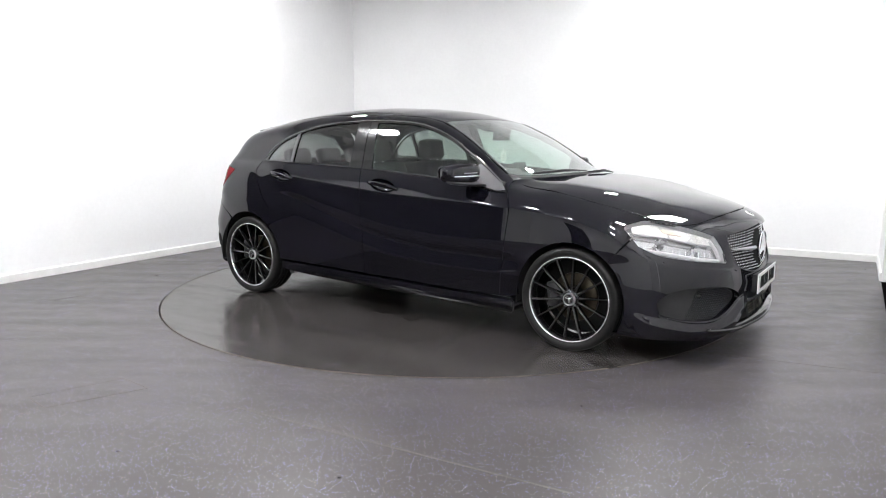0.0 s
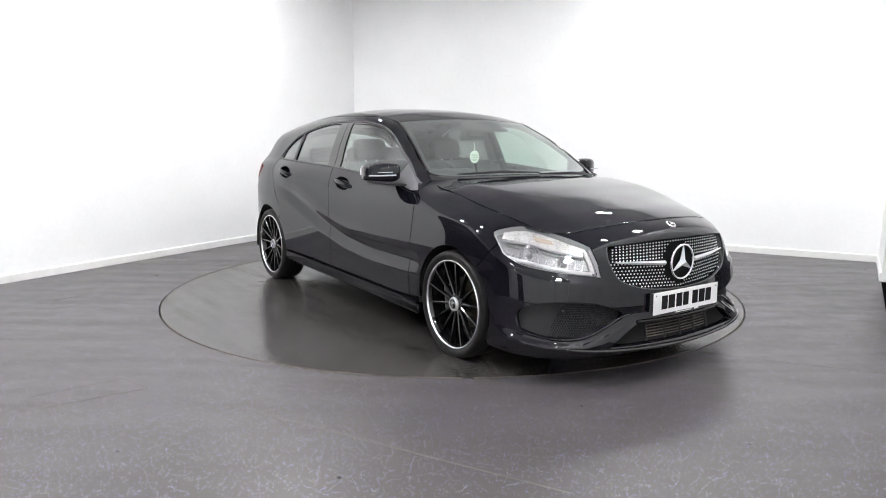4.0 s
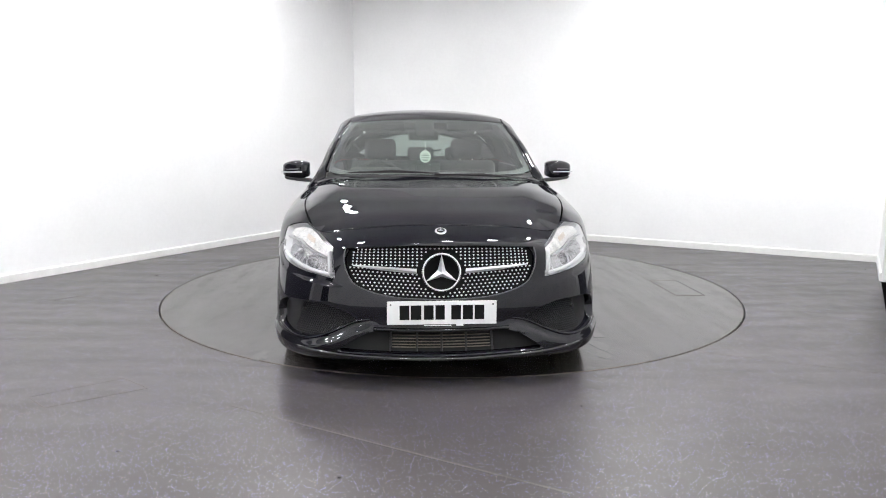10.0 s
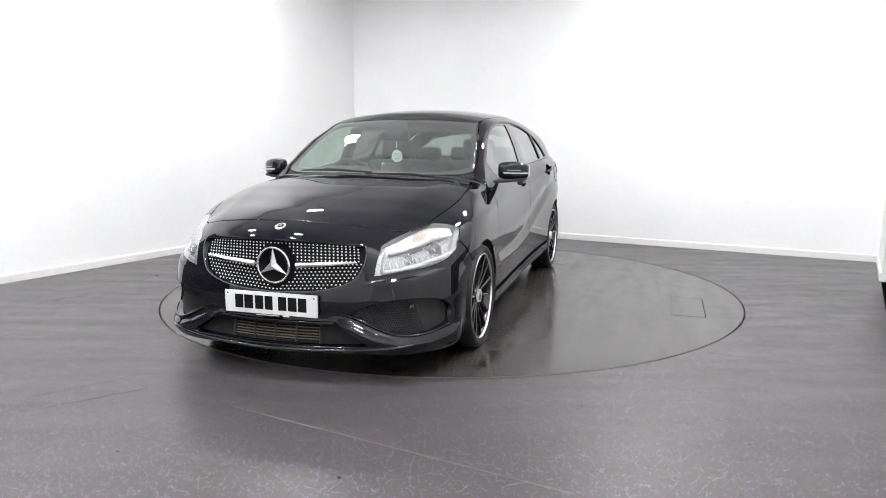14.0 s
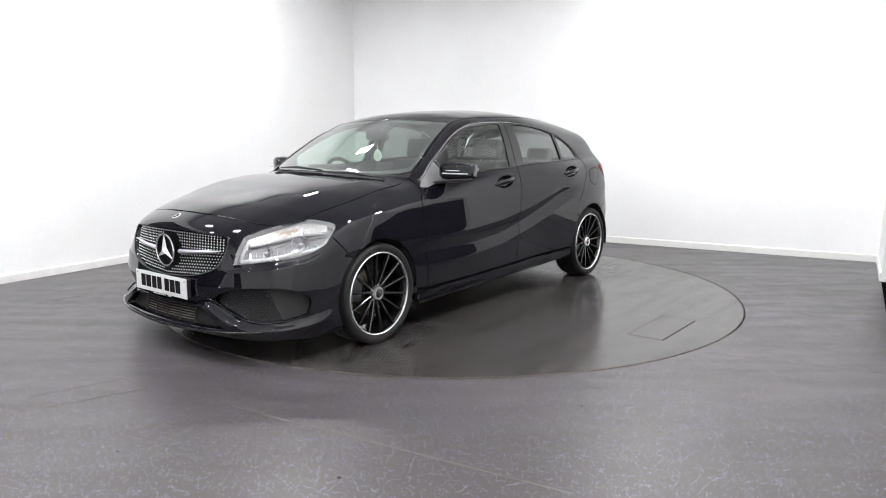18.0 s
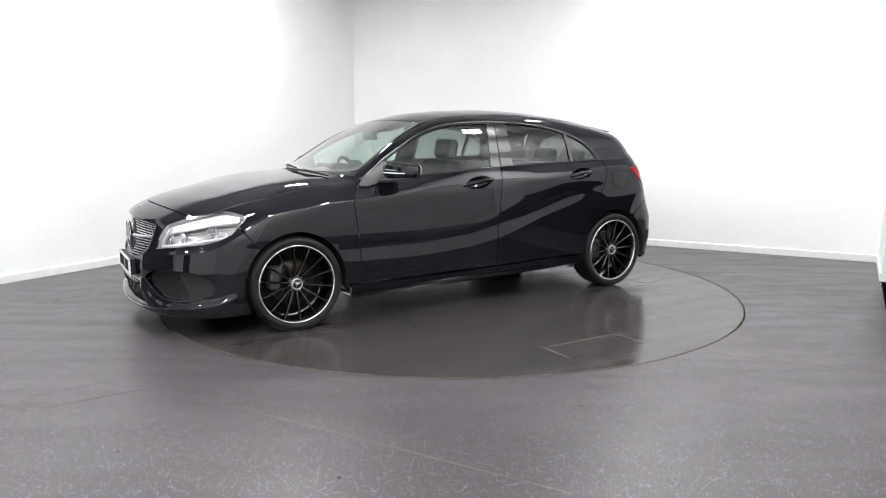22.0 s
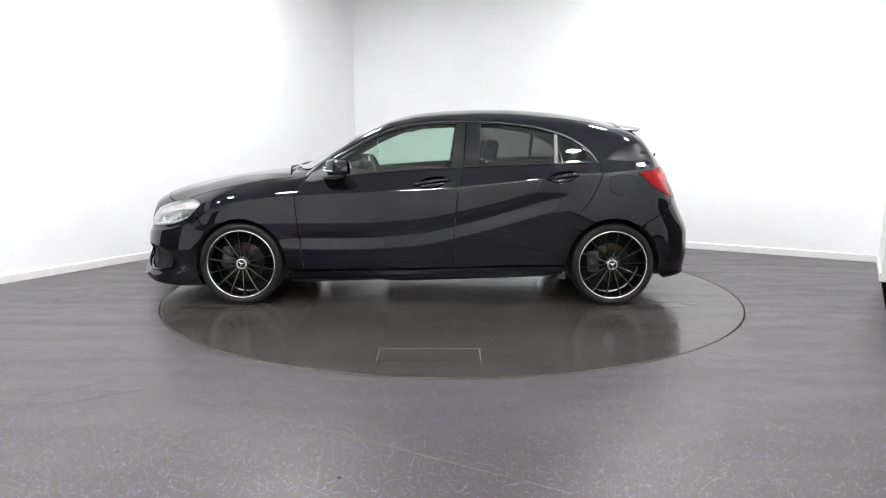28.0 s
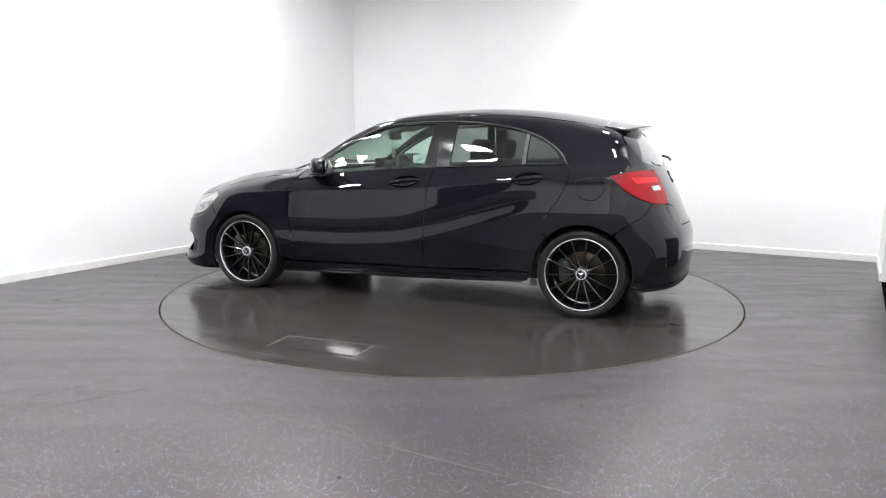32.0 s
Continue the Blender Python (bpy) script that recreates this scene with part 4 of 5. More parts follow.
# ---- wheels ----
def wheel(car):
    """One wheel, its outer face towards +y, its middle at the origin."""
    barrel = [(.242, -.004), (.236, -.012), (.228, -.03), (.222, -.10), (.226, -.17), (.236, -.185)]
    hub = [(.0, -.026), (.046, -.026), (.055, -.036), (.057, -.075), (.0, -.08)]
    me = revolve(barrel, 64)
    w = part("wheel", me, RIM, car, "gloss black multi-spoke alloy wheel")
    tyre = [(.247, -.008), (.256, .000), (.268, .006), (.282, .006), (.294, -.002), (.300, -.018), (.302, -.045)]
    tread = []
    for y in (-.060, -.100, -.140):
        tread += [(.302, y + .012), (.296, y + .008), (.296, y + .002), (.302, y - .002)]
    tyre += tread + [(.301, -.175), (.292, -.195), (.275, -.205), (.245, -.192), (.240, -.10), (.247, -.008)]
    part("tyre", revolve(tyre, 96), RUBBER, w, "black low-profile rubber tyre")
    part("rim_lip", revolve([(.2385, -.010), (.240, -.001), (.244, .002), (.249, .001), (.2505, -.006)], 96), LIP, w, "bright turned rim edge")
    part("hub", revolve(hub, 40), RIM, w)
    spoke = None
    for k in range(14):
        if spoke is None:
            verts, faces = [], []
            rows = ((.040, .0105, -.030, .030), (.09, .0088, -.024, .028), (.16, .0070, -.014, .026), (.215, .0066, -.008, .028), (.240, .0095, -.006, .030))
            for r, h, y, d in rows:
                verts += [(h, y - d, r), (h * .85, y - .004, r), (h * .35, y, r), (-h * .35, y, r), (-h * .85, y - .004, r), (-h, y - d, r)]
            for i in range(len(rows) - 1):
                a, b = i * 6, i * 6 + 6
                faces += [(a + j, a + j + 1, b + j + 1, b + j) for j in range(5)] + [(a + 5, a, b, b + 5)]
            spoke = mesh_of("spoke", verts, faces)
            spoke.materials.append(RIM)
        ob = new("spoke", spoke)
        ob.parent = w
        ob.matrix_basis = pose(0, 0, 0, 0, 360 / 14 * (k + .5), 0)
    part("hub_cap", revolve([(.0, -.0125), (.029, -.0125), (.030, -.0105), (.034, -.0105), (.0365, -.015), (.038, -.031)], 40), SILVER, w, "silver hub cap")
    part("cap_face", revolve([(.0, -.0118), (.0285, -.0118), (.0288, -.014)], 32), GLOSS_BLACK, w, "black cap centre")
    part("cap_emblem", star_mesh(.029, .003, .0075), CHROME, w, "plain three-pointed emblem", at=pose(0, -.0110, 0, -90, 0, 180))
    for k in range(5):
        a = 2 * math.pi * (k + .25) / 5
        part("wheel_bolt", revolve([(0, -.030), (.008, -.031), (.009, -.036), (.009, -.045)], 12), CALIPER, w, at=pose(.046 * math.cos(a), .006, .046 * math.sin(a)))
    part("brake_disc", revolve([(.07, -.098), (.140, -.098), (.142, -.102), (.142, -.118), (.07, -.12), (.07, -.098)], 64), DISC_IRON, w, "worn brown-tinged iron brake disc")
    part("back_plate", revolve([(.0, -.150), (.14, -.152), (.222, -.172)], 40), PIT, w, "dark plate behind the wheel")
    part("brake_caliper", smooth(block((.075, .07, .15), (.125, -.10, .02), .018)), CALIPER, w, "grey brake caliper")
    return w


first_wheel = wheel(car)
first_wheel.matrix_basis = pose(1.35, .866, .300, 0, -9, 0)
for x, s, turn in ((-1.35, 1, 4), (1.35, -1, 7), (-1.35, -1, -3)):
    copy_thing(first_wheel, pose(x, .866 * s, .300, 0, turn, 0 if s > 0 else 180))


# ---- wheel housings and underbody ----
def housing(x0, r):
    verts, faces, n = [], [], 24
    for i in range(n + 1):
        a = math.radians(-10 + 200 * i / n)
        verts += [(x0 + r * math.cos(a), y, .305 + r * math.sin(a)) for y in (.868, .60)]
    for i in range(n):
        faces.append((2 * i, 2 * i + 1, 2 * i + 3, 2 * i + 2))
    faces.append(tuple(2 * i + 1 for i in range(n + 1))[::-1])
    return verts, faces


for x0, r in ((1.35, .330), (-1.35, .341)):
    v, f = housing(x0, r)
    part("wheel_housing", mesh_of("housing", v, f), PIT, car, "black wheel arch liner")
    part("wheel_housing", mesh_of("housing", [(a, -b, c) for a, b, c in v], [q[::-1] for q in f]), PIT, car, "black wheel arch liner")
part("underbody", block((3.1, 1.14, .05), (.05, 0, .215), .02), BLACK, car)
part("middle_floor", block((1.86, 1.56, .06), (0, 0, .225), .02), BLACK, car)
part("rear_valance", block((.26, 1.10, .09), (-1.76, 0, .215), .03), BLACK, car, "black plastic rear valance")
for s in (1, -1):
    part("exhaust_tip", smooth(block((.12, .15, .05), (-1.88, .46 * s, .215), .02)), CALIPER, car, "grey exhaust trim")
part("front_tray", block((.52, 1.16, .02), (1.76, 0, .165), .008), BLACK, car)
for s in (1, -1):
    part("tow_bracket", block((.05, .05, .05), (-1.0, .74 * s, .20), .01), CALIPER, car)


# ---- front: grille, plate, badge, lower opening ----
def front_details():
    backing = part("grille", cut("front", GRILLE_EDGE, lift=-.035, gap=-.004, depth=.002), MESH_BLACK, car, "black radiator grille studded with bright pins")
    low = line(GRILLE, .015, SCALE["front"])
    for s in (1, -1):
        P = on_skin("front", low * (s, 1))
        part("grille_trim", tube(P + skin_normal(P) * .0005, .0028, 6), TRIM, backing, "thin grey lower trim")
    # pins: small bright lozenges in rows that sweep towards the emblem
    poly = GRILLE_EDGE * np.array(SCALE["front"])
    uv = []
    for s in (1, -1):
        for row in range(17):
            for col in range(21):
                y = .0104 + col * .0208
                z = .690 - row * .016
                t = (y - .03) / .42
                if row < 6:
                    z = .691 - row * (.0165 - .0020 * t) - .006 * t
                elif row > 6:
                    z = .578 - (row - 7) * .0162 + .030 * t - .010 * t * t
                    y += .0104 * (row % 2)
                if row == 6 or math.hypot(y, z - .581) < .108:
                    continue
                deg = math.degrees(math.atan2(y, 2.165 - .26 * y * y - FRONT_AXIS))
                uv.append((s * deg, z))
    uv = np.array([q for q in uv])
    p2 = uv * SCALE["front"]
    edge_gap = np.min(np.hypot(p2[:, None, 0] - poly[None, :, 0], p2[:, None, 1] - poly[None, :, 1]), 1)
    uv = uv[within(poly, p2) & (edge_gap > .008)]
    P = on_skin("front", uv)
    N = skin_normal(P)
    P = P - N * .022
    verts, faces = [], []
    for p, n in zip(P, N):
        n = Vector(n)
        x = Vector((0, 0, 1)).cross(n).normalized()
        u = n.cross(x)
        k = len(verts)
        c = Vector(p)
        verts += [c + x * .0060, c + u * .0047, c - x * .0060, c - u * .0047, c + n * .0042, c - n * .014]
        faces += [(k, k + 1, k + 4), (k + 1, k + 2, k + 4), (k + 2, k + 3, k + 4), (k + 3, k, k + 4)]
    tagged(part("pin_field", mesh_of("pins", verts, faces), PIN, backing, "small bright metal pins in rows"), kind="stuff")
    # blades either side of the emblem
    for s in (1, -1):
        pts = [(s * d, z) for d, z in ((7.2, .584), (12, .590), (18, .597), (25.6, .607))]
        Q = on_skin("front", pts)
        M = skin_normal(Q)
        Q = Q - M * .002
        verts, faces = [], []
        for i, (q, m) in enumerate(zip(Q, M)):
            h, d = (.0125, .0105, .009, .003)[i], (.012, .012, .010, .004)[i]
            verts += [q + (0, 0, h), q + m * d, q - (0, 0, h), q - m * .02]
        for i in range(3):
            faces += [(4 * i + j, 4 * i + (j + 1) % 4, 4 * i + 4 + (j + 1) % 4, 4 * i + 4 + j) for j in range(4)]
        faces += [(3, 2, 1, 0), (12, 13, 14, 15)]
        part("grille_blade", mesh_of("blade", verts, faces), SILVER, backing, "satin silver grille blade")
    m = Matrix.Translation((2.200, 0, .581)) @ Matrix(((0, 0, 1), (1, 0, 0), (0, 1, 0))).to_4x4()
    emblem = part("emblem", ring_mesh(.0885, .0062), CHROME, backing, "large chrome ring emblem", at=m)
    part("emblem_points", star_mesh(.086, .020, .021), SILVER, backing, "plain three-pointed chrome emblem", at=m)
    part("emblem_backing", revolve([(0, -.012), (.082, -.012), (.086, -.006)], 40, "z"), MESH_BLACK, backing, at=m)
    # round badge on the nose
    p, n = skin_at("top", 2.118, 0.0, .001)
    b = part("nose_badge", revolve([(.0, .003), (.025, .002), (.028, 0), (.0285, -.004)], 40, "z"), SILVER, car, "small round silver badge", at=facing(p, n))
    part("badge_face", revolve([(.0, .0042), (.0195, .0036), (.020, .001)], 32, "z"), GLOSS_BLACK, b, "black badge face")
    part("badge_points", star_mesh(.018, .0025, .005), CHROME, b, at=pose(0, 0, .0042))
    # plate
    base = Matrix.Translation((2.238, 0, .394)) @ Matrix(((0, 0, 1), (1, 0, 0), (0, 1, 0))).to_4x4()
    plate = part("number_plate", block((.520, .113, .006), (0, 0, 0), .0025), PLATE_WHITE, car, "white front number plate with dark bars", at=base)
    part("plate_holder", block((.50, .10, .03), (0, 0, -.018), .004), BLACK, plate)
    xs = [-.178, -.123, -.063, -.009, .067, .123, .178]
    for x, wdt in zip(xs, (.046, .050, .046, .044, .046, .048, .046)):
        part("plate_bar", block((wdt, .070, .0015), (x, .002, .0036), .0004), INK, plate)
    for x in (-.243, .243):
        part("plate_screw", revolve([(0, .0012), (.004, .001), (.0045, 0)], 10, "z"), CALIPER, plate, at=pose(x, .040, .003))
    part("maker_strip", block((.13, .004, .001), (-.02, -.062, .001)), PLATE_WHITE, plate)
    part("sticker", block((.035, .008, .001), (.085, -.0605, .001)), PLATE_WHITE, plate)
    # radiator slats and bars behind the lower opening
    for z in (.222, .236, .250, .264, .278):
        pts = [(d, z) for d in np.linspace(-14, 14, 11)]
        Q = on_skin("front", pts)
        part("radiator_slat", tube(Q - skin_normal(Q) * .038, .0028, 5), SLAT, BUMPER, "thin brownish radiator slat")
    for d in (-14.5, -7, 0, 7, 14.5):
        Q = on_skin("front", [(d, .196), (d, .294)])
        part("opening_bar", tube(Q - skin_normal(Q) * .030, .005, 6), BLACK, BUMPER, "black upright bar")
    Q = on_skin("front", [(d, .166 + .00002 * d * d) for d in np.linspace(-40, 40, 33)])
    part("splitter", tube(Q + skin_normal(Q) * .002, .009, 8), GLOSS_BLACK, BUMPER, "gloss black front splitter lip")
    # body-coloured fins that frame the side intakes from below
    for s in (1, -1):
        uv = line([(52.5, .268), (45, .243), (37, .244), (31, .280), (24.5, .336), (20, .352)], .02, SCALE["front"]) * (s, 1)
        Q = on_skin("front", uv)
        r = [.003 + .005 * math.sin(math.pi * i / (len(uv) - 1)) ** .6 for i in range(len(uv))]
        part("intake_fin", tube(Q - skin_normal(Q) * .001, r, 10), PAINT, BUMPER, "gloss black fin under the intake")
    Q = on_skin("front", [(d, .303 + .00001 * d * d) for d in np.linspace(-19, 19, 21)])
    part("lower_lip", tube(Q - skin_normal(Q) * .001, .010, 10), PAINT, BUMPER, "gloss black lip over the lower opening")
    # honeycomb in the side intakes
    for s in (1, -1):
        verts, faces = [], []
        poly = INTAKE_EDGE * SCALE["front"]
        for i in range(46):
            for j in range(24):
                u, v = 22 + i * .74, .250 + j * .0125 * .87
                u += .37 * (j % 2)
                c2 = np.array([[u, v]]) * SCALE["front"]
                if not within(poly, c2)[0] or np.min(np.hypot(*(poly - c2).T)) < .012 or u > 46 - (v - .25) * 30:
                    continue
                c = on_skin("front", [(u * s, v)])
                n = skin_normal(c)
                c, n = Vector(c[0] - n[0] * .036), Vector(n[0])
                x = Vector((0, 0, 1)).cross(n).normalized()
                y = n.cross(x)
                k = len(verts)
                for r, h in ((.0064, 0.0), (.0050, .004)):
                    verts += [c + n * h + r * (math.cos(a) * x + math.sin(a) * y) for a in [math.pi / 6 + math.pi / 3 * q for q in range(6)]]
                verts.append(c - n * .004)
                faces += [(k + q, k + (q + 1) % 6, k + 6 + (q + 1) % 6, k + 6 + q) for q in range(6)]
        tagged(part("honeycomb", mesh_of("honeycomb", verts, faces), NET, BUMPER, "fine black honeycomb"), kind="stuff")
        p, n = skin_at("front", 41 * s, .372, -.034)
        part("parking_sensor", revolve([(0, .006), (.009, .006), (.011, 0)], 14, "z"), GLOSS_BLACK, BUMPER, "small round parking sensor", at=facing(p, n))


PIN = plain("bright_pin", (.80, .80, .82), 0.35, metal=0.15, grain=0.03)
NET = plain("grille_net", (.055, .055, .058), 0.32, grain=0.1)
SLAT = plain("radiator_slat", (.15, .13, .105), 0.5, metal=0.3, grain=0.3)
front_details()


# ---- headlights ----
def headlights():
    for s, f in ((1, False), (-1, True)):
        edge = outline("front", LAMP_TOP, LAMP_LOW, LAMP_IN)
        lamp = part("headlight", cut("front", edge, lift=-.050, gap=-.002, depth=.004, flip=f), LAMP_GREY, car, "clear headlight with grey reflectors and amber indicator")
        ob = part("lens", cut("front", edge, lift=0, gap=.002, depth=.006, cell=.02, flip=f), LENS, lamp, "clear plastic lens")
        ob.visible_shadow = False
        wall_uv = line(np.vstack([np.array(LAMP_TOP), np.array(LAMP_LOW)[1:], np.array(LAMP_IN)[1:]]), .02, SCALE["front"]) * (s, 1)
        A = on_skin("front", wall_uv)
        N = skin_normal(A)
        B, A = A - N * .052, A - N * .004
        n = len(A)
        part("lamp_rim", mesh_of("rim", np.vstack([A, B]), [(i, i + 1, n + i + 1, n + i) for i in range(n - 1)], True), PALE, lamp, "pale inner rim")
        # reflector bowls
        for deg, z, r, tilt in ((51.5, .655, .047, .2), (40.5, .611, .040, .1)):
            p, nn = skin_at("front", deg * s, z, -.040)
            d = (nn + Vector((1.2, 0, .05))).normalized()
            bowl = revolve([(.012, -.038), (r * .6, -.030), (r * .88, -.010), (r, .012), (r * 1.06, .013), (r * 1.08, .0)], 13, "z", False)
            b = part("reflector", bowl, CHROME, lamp, "chrome reflector bowl", at=facing(p, d))
            bulb = revolve([(0, .010), (.010, .007), (.016, -.008), (.017, -.04)], 16, "z")
            part("bulb_cap", bulb, GREY_BEZEL, lamp, at=facing(p, d))
        # daytime strip, amber block, fins
        Q = on_skin("front", line([(61, .700), (52, .694), (43, .664), (35.5, .640)], .02, SCALE["front"]) * (s, 1))
        part("bezel", tube(Q - skin_normal(Q) * .020, .0060, 8), GREY_BEZEL, lamp, "grey dividing bezel")
        Q = on_skin("front", line([(58, .622), (51, .606), (42, .580), (33, .558)], .02, SCALE["front"]) * (s, 1))
        part("lower_band", tube(Q - skin_normal(Q) * .020, .010, 8), PALE, lamp, "pale lower band")
        Q = on_skin("front", line([(32.6, .560), (33.5, .61), (35.0, .668)], .02, SCALE["front"]) * (s, 1))
        part("inner_band", tube(Q - skin_normal(Q) * .020, .010, 8), PALE, lamp, "pale inner band")
        for nm, runs, lift, mat, lb in (("upper_band", ([(34.5, .680), (45, .732), (54, .757), (61, .745)], [(61, .714), (52, .702), (43, .674), (35.5, .648)]), -.022, RIBBED, "ribbed clear upper band"),
                                        ("indicator", ([(45, .716), (48, .724), (51, .731)], [(50, .714), (47.5, .706), (44, .698)]), -.018, AMBER, "faint amber indicator"),
                                        ("side_reflector", ([(34.2, .630), (41.5, .650)], [(40, .592), (33.2, .574)]), -.036, LAMP_GREY, "grey side reflector")):
            part(nm, cut("front", outline("front", *runs), lift=lift, depth=.008, gap=0, cell=.02, flip=f), mat, lamp, lb)
        for k in range(11):
            u = 35.5 + 2.2 * k
            z = .585 + .0042 * k
            p, nn = skin_at("front", u * s, z, -.040)
            part("chamber_rib", block((.005, .050, .010), (0, 0, 0), .002, (0, 0, 12 * s)), CHROME, lamp, at=facing(p, nn))
        for k in range(7):
            u = 36.5 + 3.1 * k
            z = .669 + .0105 * k - .0006 * k * k
            p, nn = skin_at("front", u * s, z, -.019)
            part("band_rib", block((.003, .026, .006), (0, 0, 0), .001), CHROME, lamp, at=facing(p, nn))


LIGHT_GUIDE = plain("milky_plastic", (.52, .52, .54), 0.3, grain=0.05)
PALE = plain("pale_plastic", (.50, .50, .51), 0.3, grain=0.05)
RIBBED = plain("ribbed_reflector", (.55, .54, .53), 0.3, metal=0.5, grain=0.5, scale=140, bump=0.8)
GREY_BEZEL = plain("grey_bezel", (.30, .30, .31), 0.35, metal=0.3, grain=0.08)
headlights()


# ---- mirrors, handles ----
def loft(sections, closed=True):
    """A skin over a row of closed sections with the same number of points; ends capped."""
    n = len(sections[0])
    verts = [p for s in sections for p in s]
    faces = []
    for i in range(len(sections) - 1):
        faces += [(i * n + j, i * n + (j + 1) % n, (i + 1) * n + (j + 1) % n, (i + 1) * n + j) for j in range(n)]
    faces += [tuple(range(n))[::-1], tuple(range((len(sections) - 1) * n, len(sections) * n))]
    return mesh_of("loft", verts, faces, True)


def wing_mirror(s, door):
    secs = []
    for k in range(13):
        u = k / 12
        w = math.sin(math.pi * min(1, max(.02, .05 + .91 * u))) ** .20
        cx, cy, cz = .668 - .080 * u ** 1.3, (.805 + .180 * u) * s, 1.000 - .006 * u
        hx, hz = .072 * w * (1 - .15 * u), .063 * w * (1 - .10 * u * u)
        ring = []
        for j in range(24):
            a = 2 * math.pi * j / 24
            c, q = math.cos(a), math.sin(a)
            x = hx * math.copysign(abs(c) ** (.6 if c > 0 else .3), c)
            z = hz * math.copysign(abs(q) ** .5, q)
            ring.append((cx + x, cy, cz + z))
        secs.append(ring if s > 0 else ring[::-1])
    house = part("wing_mirror", loft(secs[::1]), PAINT, door, "gloss black wing mirror")
    gl = []
    for j in range(20):
        a = 2 * math.pi * j / 20
        u = .5 + .43 * math.copysign(abs(math.cos(a)) ** .6, math.cos(a))
        gl.append((.668 - .080 * u ** 1.3 - .068, (.805 + .188 * u) * s, 1.0 + .044 * math.copysign(abs(math.sin(a)) ** .6, math.sin(a))))
    n = len(gl)
    return house, mesh_of("glass", gl + [(x - .004, y, z) for x, y, z in gl], [tuple(range(n)), tuple(range(n, 2 * n))[::-1]] + [(i, (i + 1) % n, n + (i + 1) % n, n + i) for i in range(n)])


for s, door in ((1, FRONT_DOORS[0]), (-1, FRONT_DOORS[1])):
    house, gl = wing_mirror(s, car)
    part("mirror_glass", gl, MIRROR, house, "mirror glass")
    secs = []
    for x, y, z, hx, hz in ((.70, .745, .915, .055, .012), (.690, .80, .928, .062, .013), (.662, .89, .934, .062, .012), (.630, .955, .940, .050, .010), (.610, .976, .945, .03, .006)):
        ring = [(x + hx * math.cos(a), y * s, z + hz * math.sin(a)) for a in np.linspace(0, 2 * math.pi, 16, endpoint=False)]
        secs.append(ring if s > 0 else ring[::-1])
    part("mirror_foot", loft(secs), BLACK, house, "black mirror foot and arm")
    part("repeater", tube([(.735, .845 * s, .985), (.725, .90 * s, .984), (.703, .95 * s, .983), (.655, .990 * s, .982)], .0045, 6), LIGHT_GUIDE, house, "thin clear indicator strip")
    part("repeater", tube([(.735, .87 * s, 1.004), (.724, .91 * s, 1.003), (.700, .953 * s, 1.002)], .0022, 6), SILVER, house, "thin bright line")
for (xa, za, xb, zb), doors in zip(HANDLES, (FRONT_DOORS, REAR_DOORS)):
    for s, door in ((1, doors[0]), (-1, doors[1])):
        secs = []
        for k in range(15):
            u = k / 14
            x, z = xa + (xb - xa) * u, za + (zb - za) * u
            p, n = skin_at("side", x, z)
            out = .034 * math.sin(math.pi * min(1, max(0, u))) ** .45
            h = .0155 - .004 * abs(2 * u - 1) ** 2
            c = p + n * (out - .008)
            ring = [(c.x, (c.y + .0085 * math.cos(a)) * s, c.z + h * math.sin(a)) for a in np.linspace(0, 2 * math.pi, 12, endpoint=False)]
            secs.append(ring if s < 0 else ring[::-1])
        hd = part("door_handle", loft(secs), PAINT, door, "gloss black pull handle")
        rings = []
        for k, deep in ((1.01, .004), (.92, .018), (.72, .030), (.40, .036), (.08, .038)):
            Q = on_skin("side", bowl_edge(xa, za, xb, zb, k))
            rings.append((Q - skin_normal(Q) * deep) * (1, s, 1))
        n = len(rings[0])
        faces = [(i * n + j, i * n + (j + 1) % n, (i + 1) * n + (j + 1) % n, (i + 1) * n + j) for i in range(4) for j in range(n)] + [tuple(range(4 * n, 5 * n))]
        part("handle_bowl", mesh_of("bowl", np.vstack(rings), faces if s < 0 else [f[::-1] for f in faces], True), PAINT, door, "gloss black bowl behind the handle")


